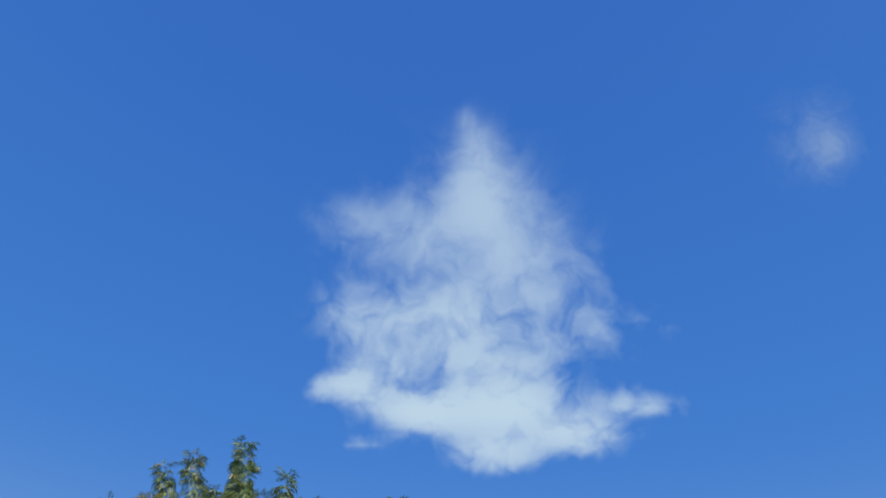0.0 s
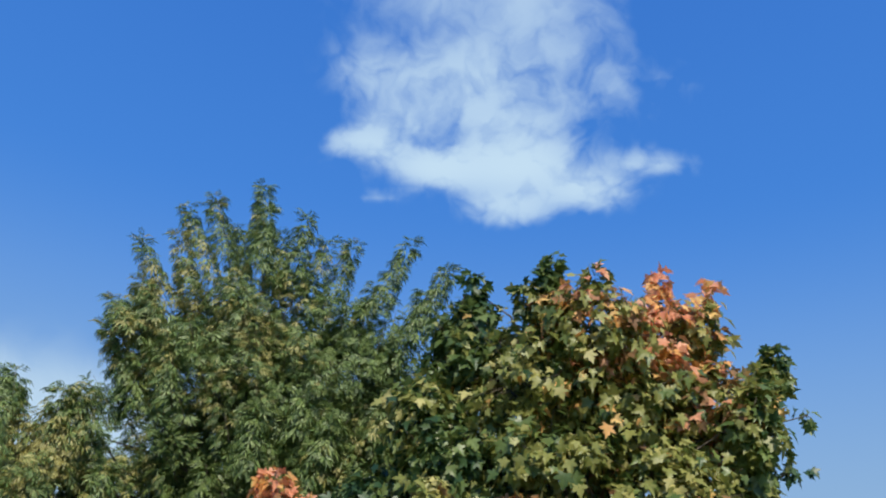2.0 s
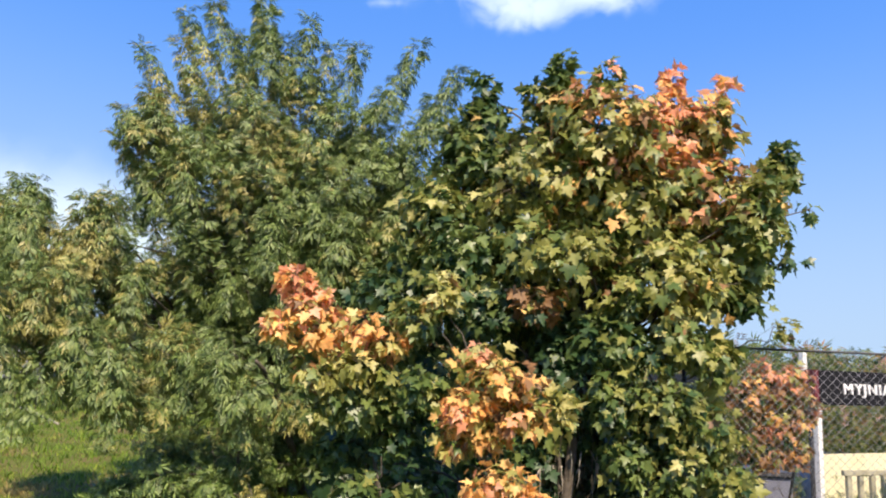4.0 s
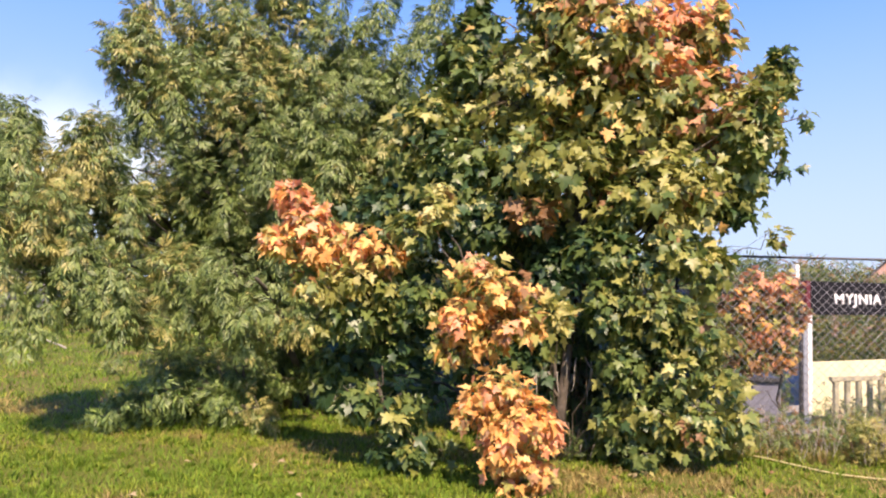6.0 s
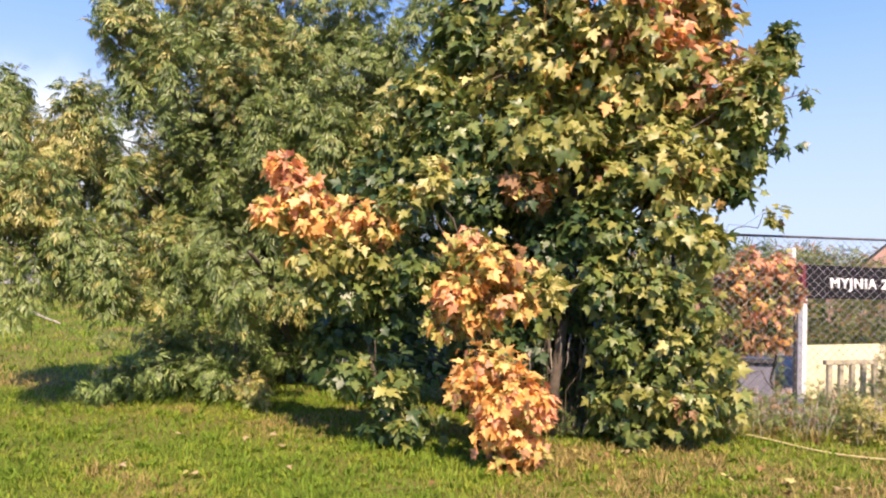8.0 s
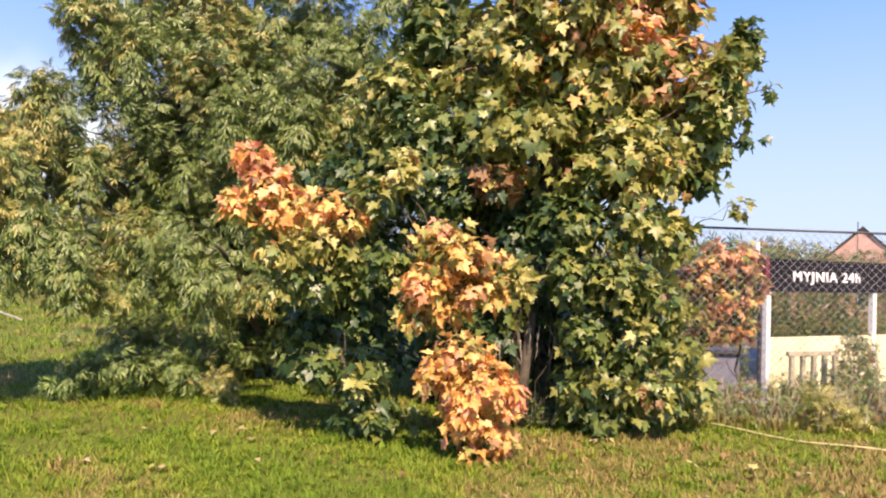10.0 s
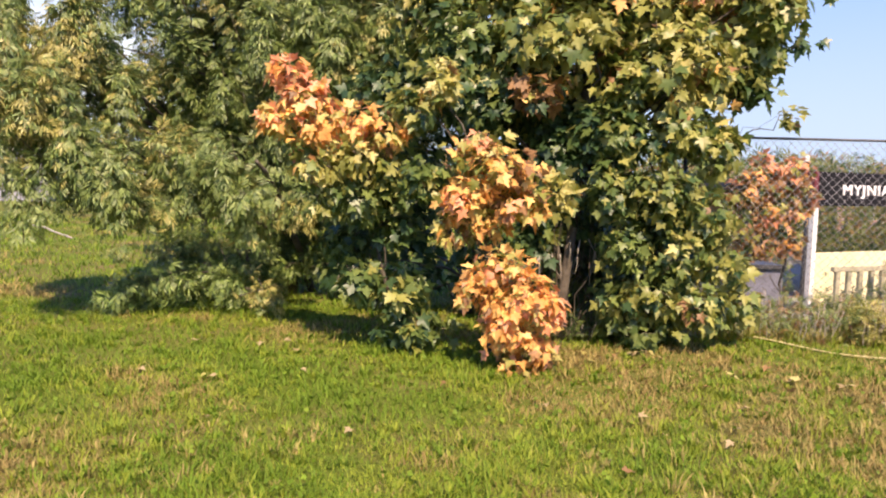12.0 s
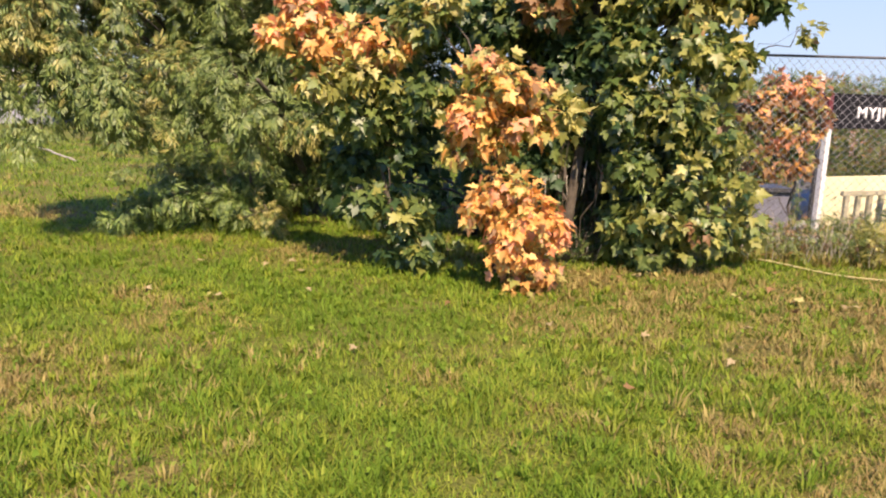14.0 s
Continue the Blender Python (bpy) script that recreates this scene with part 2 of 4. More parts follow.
def grow(clumps, density, per_shoot, lift=0.0, droop=0.6, spread=0.42, fan=None):
    """Leaf places in clumps (x, y, z, half width, half height, mix): position, tip way, face way, clump number, and the shoots."""
    P, D, N, C, SA, SB = [], [], [], [], [], []
    for i, c in enumerate(clumps):
        x, y, z, rx, rz = c[:5]
        count = max(2, int(density * rx * rz * (c[5] if fan is not None and len(c) > 5 else 1) / per_shoot))
        u = unit(rng.normal(0, 1, (count, 3)))
        r = np.array([rx, 0.85 * rx, rz])
        reach = rng.uniform(0.62, 1.07, (count, 1))
        reach += (rng.rand(count, 1) < 0.14) * rng.uniform(0.05, 0.3, (count, 1))
        tip = np.array([x, y, z]) + u * r * reach
        root = np.array([x, y, z]) + u * r * 0.25 - np.array([0, 0, lift])
        if rx > 0.35:
            keep = hollows(tip, 4.6 if fan is None else 5.4) + rng.normal(0, 0.12, count) > (-0.42 if fan is None else -0.22)
            keep[:2] = True
            u, tip, root, count = u[keep], tip[keep], root[keep], int(keep.sum())
        tip[:, 2] = np.maximum(tip[:, 2], 0.05)
        root[:, 2] = np.maximum(root[:, 2], 0.03)
        if fan is not None:
            lead = unit(unit(tip - np.array(fan)) * 0.75 + u * 0.45 + np.array([0, 0, 0.35]) + rng.normal(0, 0.15, u.shape))
            root = tip - lead * rng.uniform(0.45, 0.8, (count, 1)) * min(1.0, 0.35 + rx)
            root[:, 2] = np.maximum(root[:, 2], 0.03)
        SA.append(root), SB.append(tip)
        s = np.tile(np.linspace(0.35, 1.0, per_shoot), count)
        a, b = np.repeat(root, per_shoot, 0), np.repeat(tip, per_shoot, 0)
        way = unit(b - a)
        turn = rng.normal(0, 1, a.shape)
        side = unit(turn - way * (turn * way).sum(1, keepdims=True))
        P.append(a + (b - a) * s[:, None] + side * 0.06 + rng.normal(0, 0.02, a.shape))
        out = unit(np.repeat(u, per_shoot, 0))
        D.append(unit(way * 0.5 + side * 0.8 + np.array([0, 0, -droop]) + rng.normal(0, 0.25, a.shape)))
        N.append(unit(out * 0.75 + np.array([0, 0, 0.6]) + rng.normal(0, spread, a.shape)))
        C.append(np.full(len(a), i))
    P, D, N, C = (np.concatenate(q) for q in (P, D, N, C))
    P[:, 2] = np.maximum(P[:, 2], 0.04)
    return P, D, N, C, np.concatenate(SA), np.concatenate(SB)


def frames_of(D, N, curl=False):
    """Turns of the blades; with curl each one is cupped or folded by its own amount."""
    X = unit(np.cross(D, N))
    Z = np.cross(X, D)
    if curl:
        Z = Z * rng.uniform(0.2, 3.2, (len(D), 1))
        X = X * rng.uniform(0.72, 1.08, (len(D), 1))
    return np.stack([X, D, Z], 2)


def scatter(name, blade, P, M, size, mats, index):
    """One mesh that holds many leaf blades."""
    bv, bf = blade
    v = np.einsum("nij,kj->nki", M, bv) * size[:, None, None] + P[:, None]
    f = bf[None] + (np.arange(len(P)) * len(bv))[:, None, None]
    return mesh_of(name, v.reshape(-1, 3), f.reshape(-1, 3), mats, np.repeat(index, len(bf)))


def picked(mixes, C):
    """A material number for every leaf from its clump's mix."""
    table = np.cumsum(np.array([MIXES[m] for m in mixes]), 1)
    shoot = np.repeat(rng.rand(len(C) // 8 + 1), 8)[:len(C)]
    own = np.where(rng.rand(len(C)) < 0.3, rng.rand(len(C)), shoot)
    return np.minimum((own[:, None] > table[C]).sum(1), len(PALETTE) - 1)


LEAF_MESHES = [mesh_of("leaf", MAPLE[0], MAPLE[1], [m]) for m in PALETTE]


def single_leaves(owner, P, M, size, index):
    base = owner.location
    for p, m, s, k in zip(P, M, size, index):
        ob = new("leaf", LEAF_MESHES[int(k)])
        ob.parent = owner
        ob.matrix_basis = Matrix.Translation(Vector(p) - base) @ Matrix([[*row] for row in m * s]).to_4x4()


def shift(v, place):
    return v - np.asarray(place, float)[None]


def wood(owner, trunk, top_r, base_r, clumps, limb_r, twigs, every=2, label="", lowest=0.0):
    """Trunk, one limb to each clump, and the twigs, as parts of owner."""
    base = np.array(owner.location)
    n = len(trunk)
    v, f = tubes([(shift(trunk, base), np.linspace(base_r, top_r, n) * (1 + 0.35 * np.exp(-np.arange(n) * 1.5)))], 10)
    part("trunk", mesh_of("trunk", v, f, [BARK]), owner, label)
    for c in clumps:
        goal = np.array(c[:3])
        if goal[2] < lowest:
            continue
        k = min(n - 1, int(np.clip((goal[2] * 0.75 - trunk[0][2]) / max(trunk[-1][2] - trunk[0][2], 0.1), 0, 1) * (n - 1)))
        run = bent(trunk[k], goal, 7, 0.12, 0.035)
        v, f = tubes([(shift(run, base), np.linspace(limb_r, limb_r * 0.25, 7))], 6)
        part("limb", mesh_of("limb", v, f, [BARK]), owner)
    a, b = twigs
    runs = [(shift(np.stack([p, (p + q) / 2 + rng.normal(0, 0.02, 3), q]), base), (0.006, 0.004, 0.002)) for p, q in zip(a[::every], b[::every])]
    v, f = tubes(runs, 3)
    part("brushwood", mesh_of("brushwood", v, f, [TWIG]), owner, kind="stuff")


def maple(name, place, top, clumps, label, density=1300, size=0.15, near=280, base_r=0.07, top_r=0.03, limb_r=0.02, category="tree", droop=0.6, group=""):
    """A broad-leaved maple: trunk, limbs, twigs, its nearest leaves singly and the rest of its crown in one."""
    owner = thing(name, place, label, category, group)
    P, D, N, C, a, b = grow(clumps, density, 8, droop=droop)
    M, S = frames_of(D, N, True), rng.uniform(0.6, 1.2, len(P)) * size
    idx = picked([c[5] for c in clumps], C)
    order = np.argsort(P[:, 1])
    first, rest = order[:near], order[near:]
    wood(owner, bent(place, top, 8, 0, 0.03), top_r, base_r, clumps, limb_r, (a, b))
    if len(rest):
        part("crown", scatter("crown", MAPLE, shift(P[rest], place), M[rest], S[rest], PALETTE, idx[rest]), owner, kind="stuff")
    single_leaves(owner, P[first], M[first], S[first], idx[first])
    return owner


# ---- ground ----
def swell(x, y):
    """Height of the ground: a flat lawn that falls to the yard behind the fence."""
    def ease(v, a, b):
        s = np.clip((v - a) / (b - a), 0, 1)
        return s * s * (3 - 2 * s)
    fall = -1.25 * ease(y, 7.9, 10.2) * ease(x, 1.0, 3.2)
    soft = 0.018 * np.sin(1.7 * x + 0.6 * y) + 0.014 * np.sin(2.3 * y - 0.9 * x + 1.0)
    return fall + soft * np.exp(-((x / 14) ** 2 + (y / 16) ** 2))


def ground_material():
    m, t, p, out = nodes_of("lawn_soil")
    pos = node(t, "ShaderNodeNewGeometry").outputs["Position"]
    big = node(t, "ShaderNodeTexNoise", {"Vector": pos, "Scale": 0.9, "Detail": 4.0})
    fine = node(t, "ShaderNodeTexNoise", {"Vector": pos, "Scale": 38.0, "Detail": 6.0})
    c1 = ramp(t, fine.outputs["Fac"], [(0.3, (0.065, 0.088, 0.014)), (0.7, (0.13, 0.165, 0.028))])
    c2 = ramp(t, fine.outputs["Fac"], [(0.3, (0.09, 0.07, 0.027)), (0.7, (0.21, 0.17, 0.066))])
    w = ramp(t, big.outputs["Fac"], [(0.45, (0, 0, 0)), (0.68, (1, 1, 1))])
    mx = node(t, "ShaderNodeMix", {0: w, 6: c1, 7: c2}, data_type="RGBA")
    t.links.new(mx.outputs[2], p.inputs["Base Color"])
    p.inputs["Roughness"].default_value = 0.95
    p.inputs["Specular IOR Level"].default_value = 0.1
    bp = node(t, "ShaderNodeBump", {"Height": fine.outputs["Fac"], "Strength": 0.8, "Distance": 0.03})
    t.links.new(bp.outputs[0], p.inputs["Normal"])
    return m


def ticks(near_a, near_b, step, far):
    inner = np.arange(near_a, near_b + 1e-6, step)
    grow_out = [step]
    while sum(grow_out) < far:
        grow_out.append(grow_out[-1] * 1.25)
    out = np.cumsum(grow_out)
    return np.concatenate([(near_a - out)[::-1], inner, near_b + out])


gx, gy = ticks(-7, 9, 0.2, 1600), ticks(-1, 13, 0.2, 1600)
GX, GY = np.meshgrid(gx, gy)
gv = np.stack([GX, GY, swell(GX, GY)], 2).reshape(-1, 3)
nx = len(gx)
ii = (np.arange(len(gy) - 1)[:, None] * nx + np.arange(nx - 1)[None]).ravel()
gf = np.stack([ii, ii + 1, ii + nx + 1, ii + nx], 1)
ground = new("ground", mesh_of("ground", gv, gf, [ground_material()]))
ground.data.shade_smooth()
tagged(ground, "mown autumn lawn with straw-coloured dry patches", "lawn", kind="structure")


def patchy(x, y, k=1.0):
    """Slow uneven value, about -1 to 1."""
    return (np.sin(1.3 * k * x + 0.7) * np.cos(1.1 * k * y - 0.4) + 0.6 * np.sin(2.9 * k * x - 1.7 * k * y) + 0.5 * np.sin(4.7 * k * y + 3.1 * k * x + 1.3)) / 1.8


GRASS = [leaf_material("grass_green", (0.078, 0.155, 0.014), (0.165, 0.26, 0.028), 0.35, 0.6, 0.2, 0.2),
         leaf_material("grass_yellow_green", (0.155, 0.215, 0.023), (0.265, 0.32, 0.043), 0.35, 0.6, 0.2, 0.2),
         leaf_material("grass_straw", (0.21, 0.172, 0.058), (0.36, 0.295, 0.11), 0.25, 0.7, 0.2, 0.25),
         leaf_material("grass_rust", (0.18, 0.128, 0.046), (0.31, 0.225, 0.088), 0.25, 0.7, 0.2)]


def dryness(x, y):
    """Where the lawn has dried out: beside the maple, at the trees' foot and in a patch nearby."""
    def spot(cx, cy, rx, ry):
        return np.exp(-((x - cx) / rx) ** 2 - ((y - cy) / ry) ** 2)
    return (0.75 * spot(2.0, 5.3, 1.7, 1.1) + 0.6 * spot(1.1, 6.0, 0.7, 0.45) + 0.7 * spot(2.1, 3.4, 1.8, 1.5) + 0.22 * np.clip(x, 0, 1) * patchy(x + 3, y, 2.2) + 0.65 * spot(-2.0, 3.5, 0.6, 0.6) + 0.5 * spot(-1.3, 7.0, 1.7, 0.22) + 0.9 * spot(-2.4, 7.45, 0.9, 0.2) + 0.7 * spot(-1.55, 7.2, 0.5, 0.35)
            + 0.5 * spot(3.6, 6.3, 1.6, 0.5) - 0.3 * spot(-3.2, 6.6, 1.0, 0.5) - 0.35 * np.clip(0.3 - x, 0, 1) * (y < 6.4))


def grass(count, x0, x1, y0, y1, tall, wide, seed):
    r = np.random.RandomState(seed)
    x = r.uniform(x0, x1, count)
    y = y0 + (y1 - y0) * r.rand(count) ** 1.25
    edge = np.minimum.reduce([x - x0, x1 - x, y - y0, y1 - y])
    keep = edge > r.rand(count) * 0.8
    x, y = x[keep], y[keep]
    n = len(x)
    pv = 0.8 * patchy(x, y, 0.75) + 0.4 * patchy(x, y, 2.6) + r.normal(0, 0.14, n) + dryness(x, y)
    dry = pv > 0.39
    idx = np.where(dry, np.where(r.rand(n) < 0.55, 3, 2), np.where(pv + r.normal(0, 0.2, n) > 0.0, 1, 0))
    h = tall * r.uniform(0.5, 1.3, n) * (1 + 0.55 * patchy(x, y, 3.3) + 0.3 * patchy(y, x, 7.1))
    h = np.maximum(h, 0.012)
    w = wide * r.uniform(0.7, 1.3, n)
    a = r.uniform(0, 2 * np.pi, n)
    lean = r.uniform(0.3, 1.7, n) * h
    side = np.stack([np.cos(a), np.sin(a), 0 * a], 1)
    fwd = np.stack([-np.sin(a), np.cos(a), 0 * a], 1)
    root = np.stack([x, y, swell(x, y) - 0.005], 1)
    up = np.array([0, 0, 1.0])
    v = np.stack([root - side * w[:, None], root + side * w[:, None],
                  root + fwd * (lean * 0.35)[:, None] + up * (h * 0.6)[:, None] + side * (w * 0.8)[:, None],
                  root + fwd * (lean * 0.35)[:, None] + up * (h * 0.6)[:, None] - side * (w * 0.8)[:, None],
                  root + fwd * lean[:, None] + up * h[:, None]], 1)
    f = np.array([(0, 1, 2), (0, 2, 3), (3, 2, 4)])[None] + (np.arange(n) * 5)[:, None, None]
    return mesh_of("grass", v.reshape(-1, 3), f.reshape(-1, 3), GRASS, np.repeat(idx, 3))


for args in ((100000, -4.8, 4.8, 1.6, 5.6, 0.047, 0.003, 21), (80000, -8.0, 8.0, 4.6, 9.4, 0.056, 0.0042, 22), (55000, -18, 4, 8.4, 26, 0.08, 0.008, 23),
             (8000, -12, 12, -9, 1.8, 0.07, 0.009, 24), (36000, -2.9, 2.9, 1.7, 4.2, 0.05, 0.0028, 25)):
    tagged(new("grass", grass(*args)), "short green and straw-yellow lawn grass", "grass", kind="stuff")

# ---- the big box elder ----
elder_clumps = [
    (-2.64, 9.27, 3.72, 1.56, 1.48), (-3.52, 9.49, 4.05, 0.95, 1.1, 0.6), (-1.53, 8.91, 3.9, 0.96, 1.18), (-0.83, 9.22, 3.76, 0.6, 0.83),
    (-3.45, 9.75, 2.5, 0.75, 0.85, 0.85), (-2.51, 9.75, 2.17, 1.2, 1.04), (-2.62, 7.62, 1.76, 0.63, 0.26), (-2.13, 7.54, 1.38, 0.49, 0.19, 0.7), (-2.8, 7.76, 1.33, 0.4, 0.16, 0.7), (-3.19, 7.54, 1.24, 0.31, 0.18), (-3.28, 7.79, 1.64, 0.53, 0.28),
    (-4.05, 8.57, 4.46, 0.33, 0.43), (-4.2, 9.12, 3.8, 0.32, 0.5, 0.8), (-2.96, 8.54, 4.6, 0.68, 0.65), (-2.25, 9.14, 5.05, 0.55, 0.68),
    (-1.53, 9.41, 4.95, 0.45, 0.55), (-1.46, 8.89, 2.58, 0.86, 0.93), (-1.92, 9.7, 1.3, 0.8, 0.7), (-1.5, 8.2, 1.95, 0.55, 0.36), (-4.25, 9.25, 2.05, 0.42, 0.34), (-3.72, 9.3, 3.0, 0.42, 0.45, 0.75), (-3.95, 9.1, 2.4, 0.26, 0.26), (-3.7, 8.9, 2.1, 0.42, 0.3), (-3.1, 8.9, 2.2, 0.4, 0.35), (-0.4, 9.1, 2.7, 0.8, 1.0), (0.4, 9.3, 3.2, 0.8, 0.9),
    (-2.3, 10.2, 3.3, 1.5, 1.3), (-1.2, 9.9, 4.0, 1.0, 1.0), (-2.9, 10.2, 4.6, 0.9, 0.9), (-0.6, 10.0, 3.2, 1.0, 1.1),
    (-2.3, 7.62, 1.24, 0.4, 0.19, 0.7), (-3.95, 8.7, 2.75, 0.31, 0.38), (-3.15, 8.8, 2.1, 0.42, 0.38), (-4.5, 8.8, 3.1, 0.29, 0.29)]
elder_spires = [(-2.92, 9.2, 6.85), (-3.6, 9.2, 6.63), (-3.97, 9.2, 6.45), (-4.36, 8.8, 5.75), (-2.17, 9.0, 6.27), (-1.47, 9.0, 5.89),
                (-0.67, 8.8, 5.88), (-0.15, 8.6, 5.44), (-4.4, 8.6, 4.44), (-2.55, 9.3, 6.1), (-3.25, 9.4, 6.2), (-1.1, 9.0, 5.3),
                (-1.85, 9.1, 5.95), (-0.4, 8.7, 5.1), (-3.85, 8.8, 5.8), (-4.15, 8.7, 5.1), (-2.7, 8.8, 6.3)]


def elder(name, place, top, clumps, spires, label, density, yellowing, size=0.2, stems=4, plumes=0, lowest=0.0, fan=None, girth=0.10, green=ELDER_G):
    """A many-stemmed box elder with slender drooping leaflets and upright leading shoots."""
    owner = thing(name, place, label, "tree")
    P, D, N, C, a, b = grow(clumps, density, 16, droop=0.45, spread=0.35, fan=fan or np.array(place) + np.array([0, 0, 0.5]))
    mid = np.mean([c[:3] for c in clumps], 0)
    leaders = [(np.array(tip), 1.25, int(rng.uniform(180, 280))) for tip in spires]
    weight = np.array([c[3] * c[4] for c in clumps])
    for c in rng.choice(len(clumps), plumes, p=weight / weight.sum()):
        u = unit(rng.normal(0, 1, 3) + np.array([0, -0.6, 0.35]))
        x, y, z, rx, rz = clumps[c][:5]
        tip = np.array([x, y, z]) + u * np.array([rx, rx * 0.85, rz]) * 0.98 + np.array([0, 0, 0.12])
        if tip[2] < 5.0:
            leaders.append((tip, rng.uniform(0.55, 0.9), 110))
    for tip, tall, n in leaders:
        lean = np.clip((mid - tip) * np.where(mid > tip, 0.33, 0.2), -0.4, 0.7)
        foot = tip + np.array([lean[0] * tall, 0.4 * lean[1] * tall, -0.92 * tall])
        s = rng.uniform(0.1, 1.0, n)[:, None]
        ang = rng.uniform(0, 2 * np.pi, n)
        out = np.stack([np.cos(ang), np.sin(ang), 0 * ang], 1)
        P = np.concatenate([P, foot + (tip - foot) * s + out * (0.02 + 0.12 * (1 - s))])
        D = np.concatenate([D, unit(out + np.array([0, 0, 1.0]) * (1.2 * s ** 9 - 0.5) + rng.normal(0, 0.2, (n, 3)))])
        N = np.concatenate([N, unit(out * 0.4 + np.array([0, 0, 0.9]) + rng.normal(0, 0.3, (n, 3)))])
        a, b = np.concatenate([a, [foot]]), np.concatenate([b, [tip]])
    P[:, 2] = np.maximum(P[:, 2], 0.05)
    M, S = frames_of(D, N), rng.uniform(0.7, 1.25, len(P)) * size
    tone = patchy(P[:, 0] * 1.1 + P[:, 1], P[:, 2] * 1.3) + rng.normal(0, 0.5, len(P)) + np.clip((-P[:, 0] - 2.2) * 0.22, -0.2, 0.5) * np.clip(P[:, 2] - 0.6, 0, 1)
    idx = (tone > yellowing).astype(int)
    wood(owner, bent(place, top, 9, 0, 0.05), 0.3 * girth, girth, clumps, 0.35 * girth, (a, b), 2, lowest=lowest)
    for k in range(stems - 1):
        c = clumps[(k * 3 + 1) % len(clumps)]
        run = bent(np.array(place) + np.array([0.25 * (k - 1), 0.1 * k, 0]), np.array(c[:3]) + np.array([0, 0, 0.3]), 8, 0.2, 0.04)
        v, f = tubes([(shift(run, place), np.linspace(0.06, 0.02, 8))], 8)
        part("stem", mesh_of("stem", v, f, [BARK]), owner)
    part("crown", scatter("crown", ELDER, shift(P, place), M, S, [green, ELDER_Y], idx), owner, kind="stuff")
    return owner


elder("box_elder_tree", (-2.2, 9.4, 0), (-2.6, 9.3, 4.6), elder_clumps, elder_spires,
      "tall bushy box elder with slender grey-green leaves turning yellow", 2700, 0.75, 0.14, plumes=110, girth=0.06)
left_clumps = [
    (-4.83, 7.41, 3.15, 0.39, 0.35), (-4.28, 6.83, 2.59, 0.52, 0.45), (-4.14, 7.38, 2.32, 0.6, 0.53), (-3.96, 7.07, 1.78, 0.58, 0.46),
    (-3.68, 7.23, 1.59, 0.6, 0.39), (-3.44, 7.23, 1.34, 0.29, 0.19), (-4.9, 7.26, 2.76, 0.34, 0.26),
    (-3.84, 7.36, 2.99, 0.27, 0.36), (-3.66, 7.61, 2.54, 0.3, 0.3), (-4.2, 7.19, 1.9, 0.28, 0.29), (-4.77, 7.23, 2.93, 0.34, 0.24)]
elder("box_elder_tree", (-3.2, 9.75, 0), (-3.7, 9.3, 2.2), left_clumps, [(-3.87, 7.06, 3.3), (-4.73, 7.32, 3.53)],
      "lower box elder with pale yellowing drooping foliage", 3400, 1.0, 0.125, stems=1, plumes=36, girth=0.06, lowest=1.6, fan=(-3.2, 9.0, 0.4))

# ---- undergrowth filler behind the maple, shade put into its leaf colour ----
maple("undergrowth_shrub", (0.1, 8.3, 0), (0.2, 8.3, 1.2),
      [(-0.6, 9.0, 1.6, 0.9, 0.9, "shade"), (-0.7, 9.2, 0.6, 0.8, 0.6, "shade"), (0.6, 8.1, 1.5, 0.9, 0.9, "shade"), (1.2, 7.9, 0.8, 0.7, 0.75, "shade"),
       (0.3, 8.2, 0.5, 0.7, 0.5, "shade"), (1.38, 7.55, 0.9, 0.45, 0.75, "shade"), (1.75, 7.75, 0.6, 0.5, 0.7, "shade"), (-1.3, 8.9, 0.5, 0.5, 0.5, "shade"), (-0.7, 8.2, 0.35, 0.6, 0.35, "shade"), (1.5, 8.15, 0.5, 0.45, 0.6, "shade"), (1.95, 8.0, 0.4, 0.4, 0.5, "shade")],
      "maple undergrowth filling in behind the trees, shade put into its dark green", 700, 0.15, near=0, category="shrub")

# ---- the turning Norway maple ----
# inner "dark" and "shade" clumps put the crown's recess shade into leaf colour
maple_clumps = [
    (0.93, 6.69, 4.2, 0.3, 0.3, "rusty"), (0.93, 6.69, 4.56, 0.12, 0.26, "green"), (0.7, 6.72, 4.35, 0.16, 0.2, "olive"), (1.36, 6.59, 4.01, 0.62, 0.56, "rusty"), (2.0, 6.78, 4.03, 0.53, 0.53, "red"),
    (0.2, 7.38, 4.35, 0.28, 0.26, "dark"), (0.17, 7.38, 4.66, 0.1, 0.2, "dark"), (0.03, 7.42, 3.94, 0.55, 0.55, "green"), (0.67, 7.0, 3.57, 0.82, 0.7, "yellow"),
    (1.62, 6.95, 3.35, 0.88, 0.78, "yellow"), (2.42, 6.95, 3.36, 0.6, 0.66, "rusty"), (3.02, 6.77, 3.66, 0.18, 0.27, "olive"),
    (2.65, 6.45, 3.14, 0.3, 0.43, "olive"), (-0.3, 7.07, 3.24, 0.46, 0.46, "olive"), (0.0, 6.96, 2.72, 0.61, 0.5, "green"),
    (0.92, 6.75, 2.71, 0.71, 0.54, "olive"), (1.83, 6.6, 2.51, 0.76, 0.55, "yellow"), (2.53, 6.8, 2.72, 0.41, 0.41, "olive"),
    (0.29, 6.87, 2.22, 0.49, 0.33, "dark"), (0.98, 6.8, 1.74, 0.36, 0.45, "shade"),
    (2.35, 6.9, 4.15, 0.33, 0.38, "rusty"), (1.37, 6.75, 4.62, 0.08, 0.16, "rusty"), (2.02, 6.85, 4.62, 0.1, 0.2, "red"),
    (2.58, 6.9, 4.55, 0.07, 0.2, "red")]
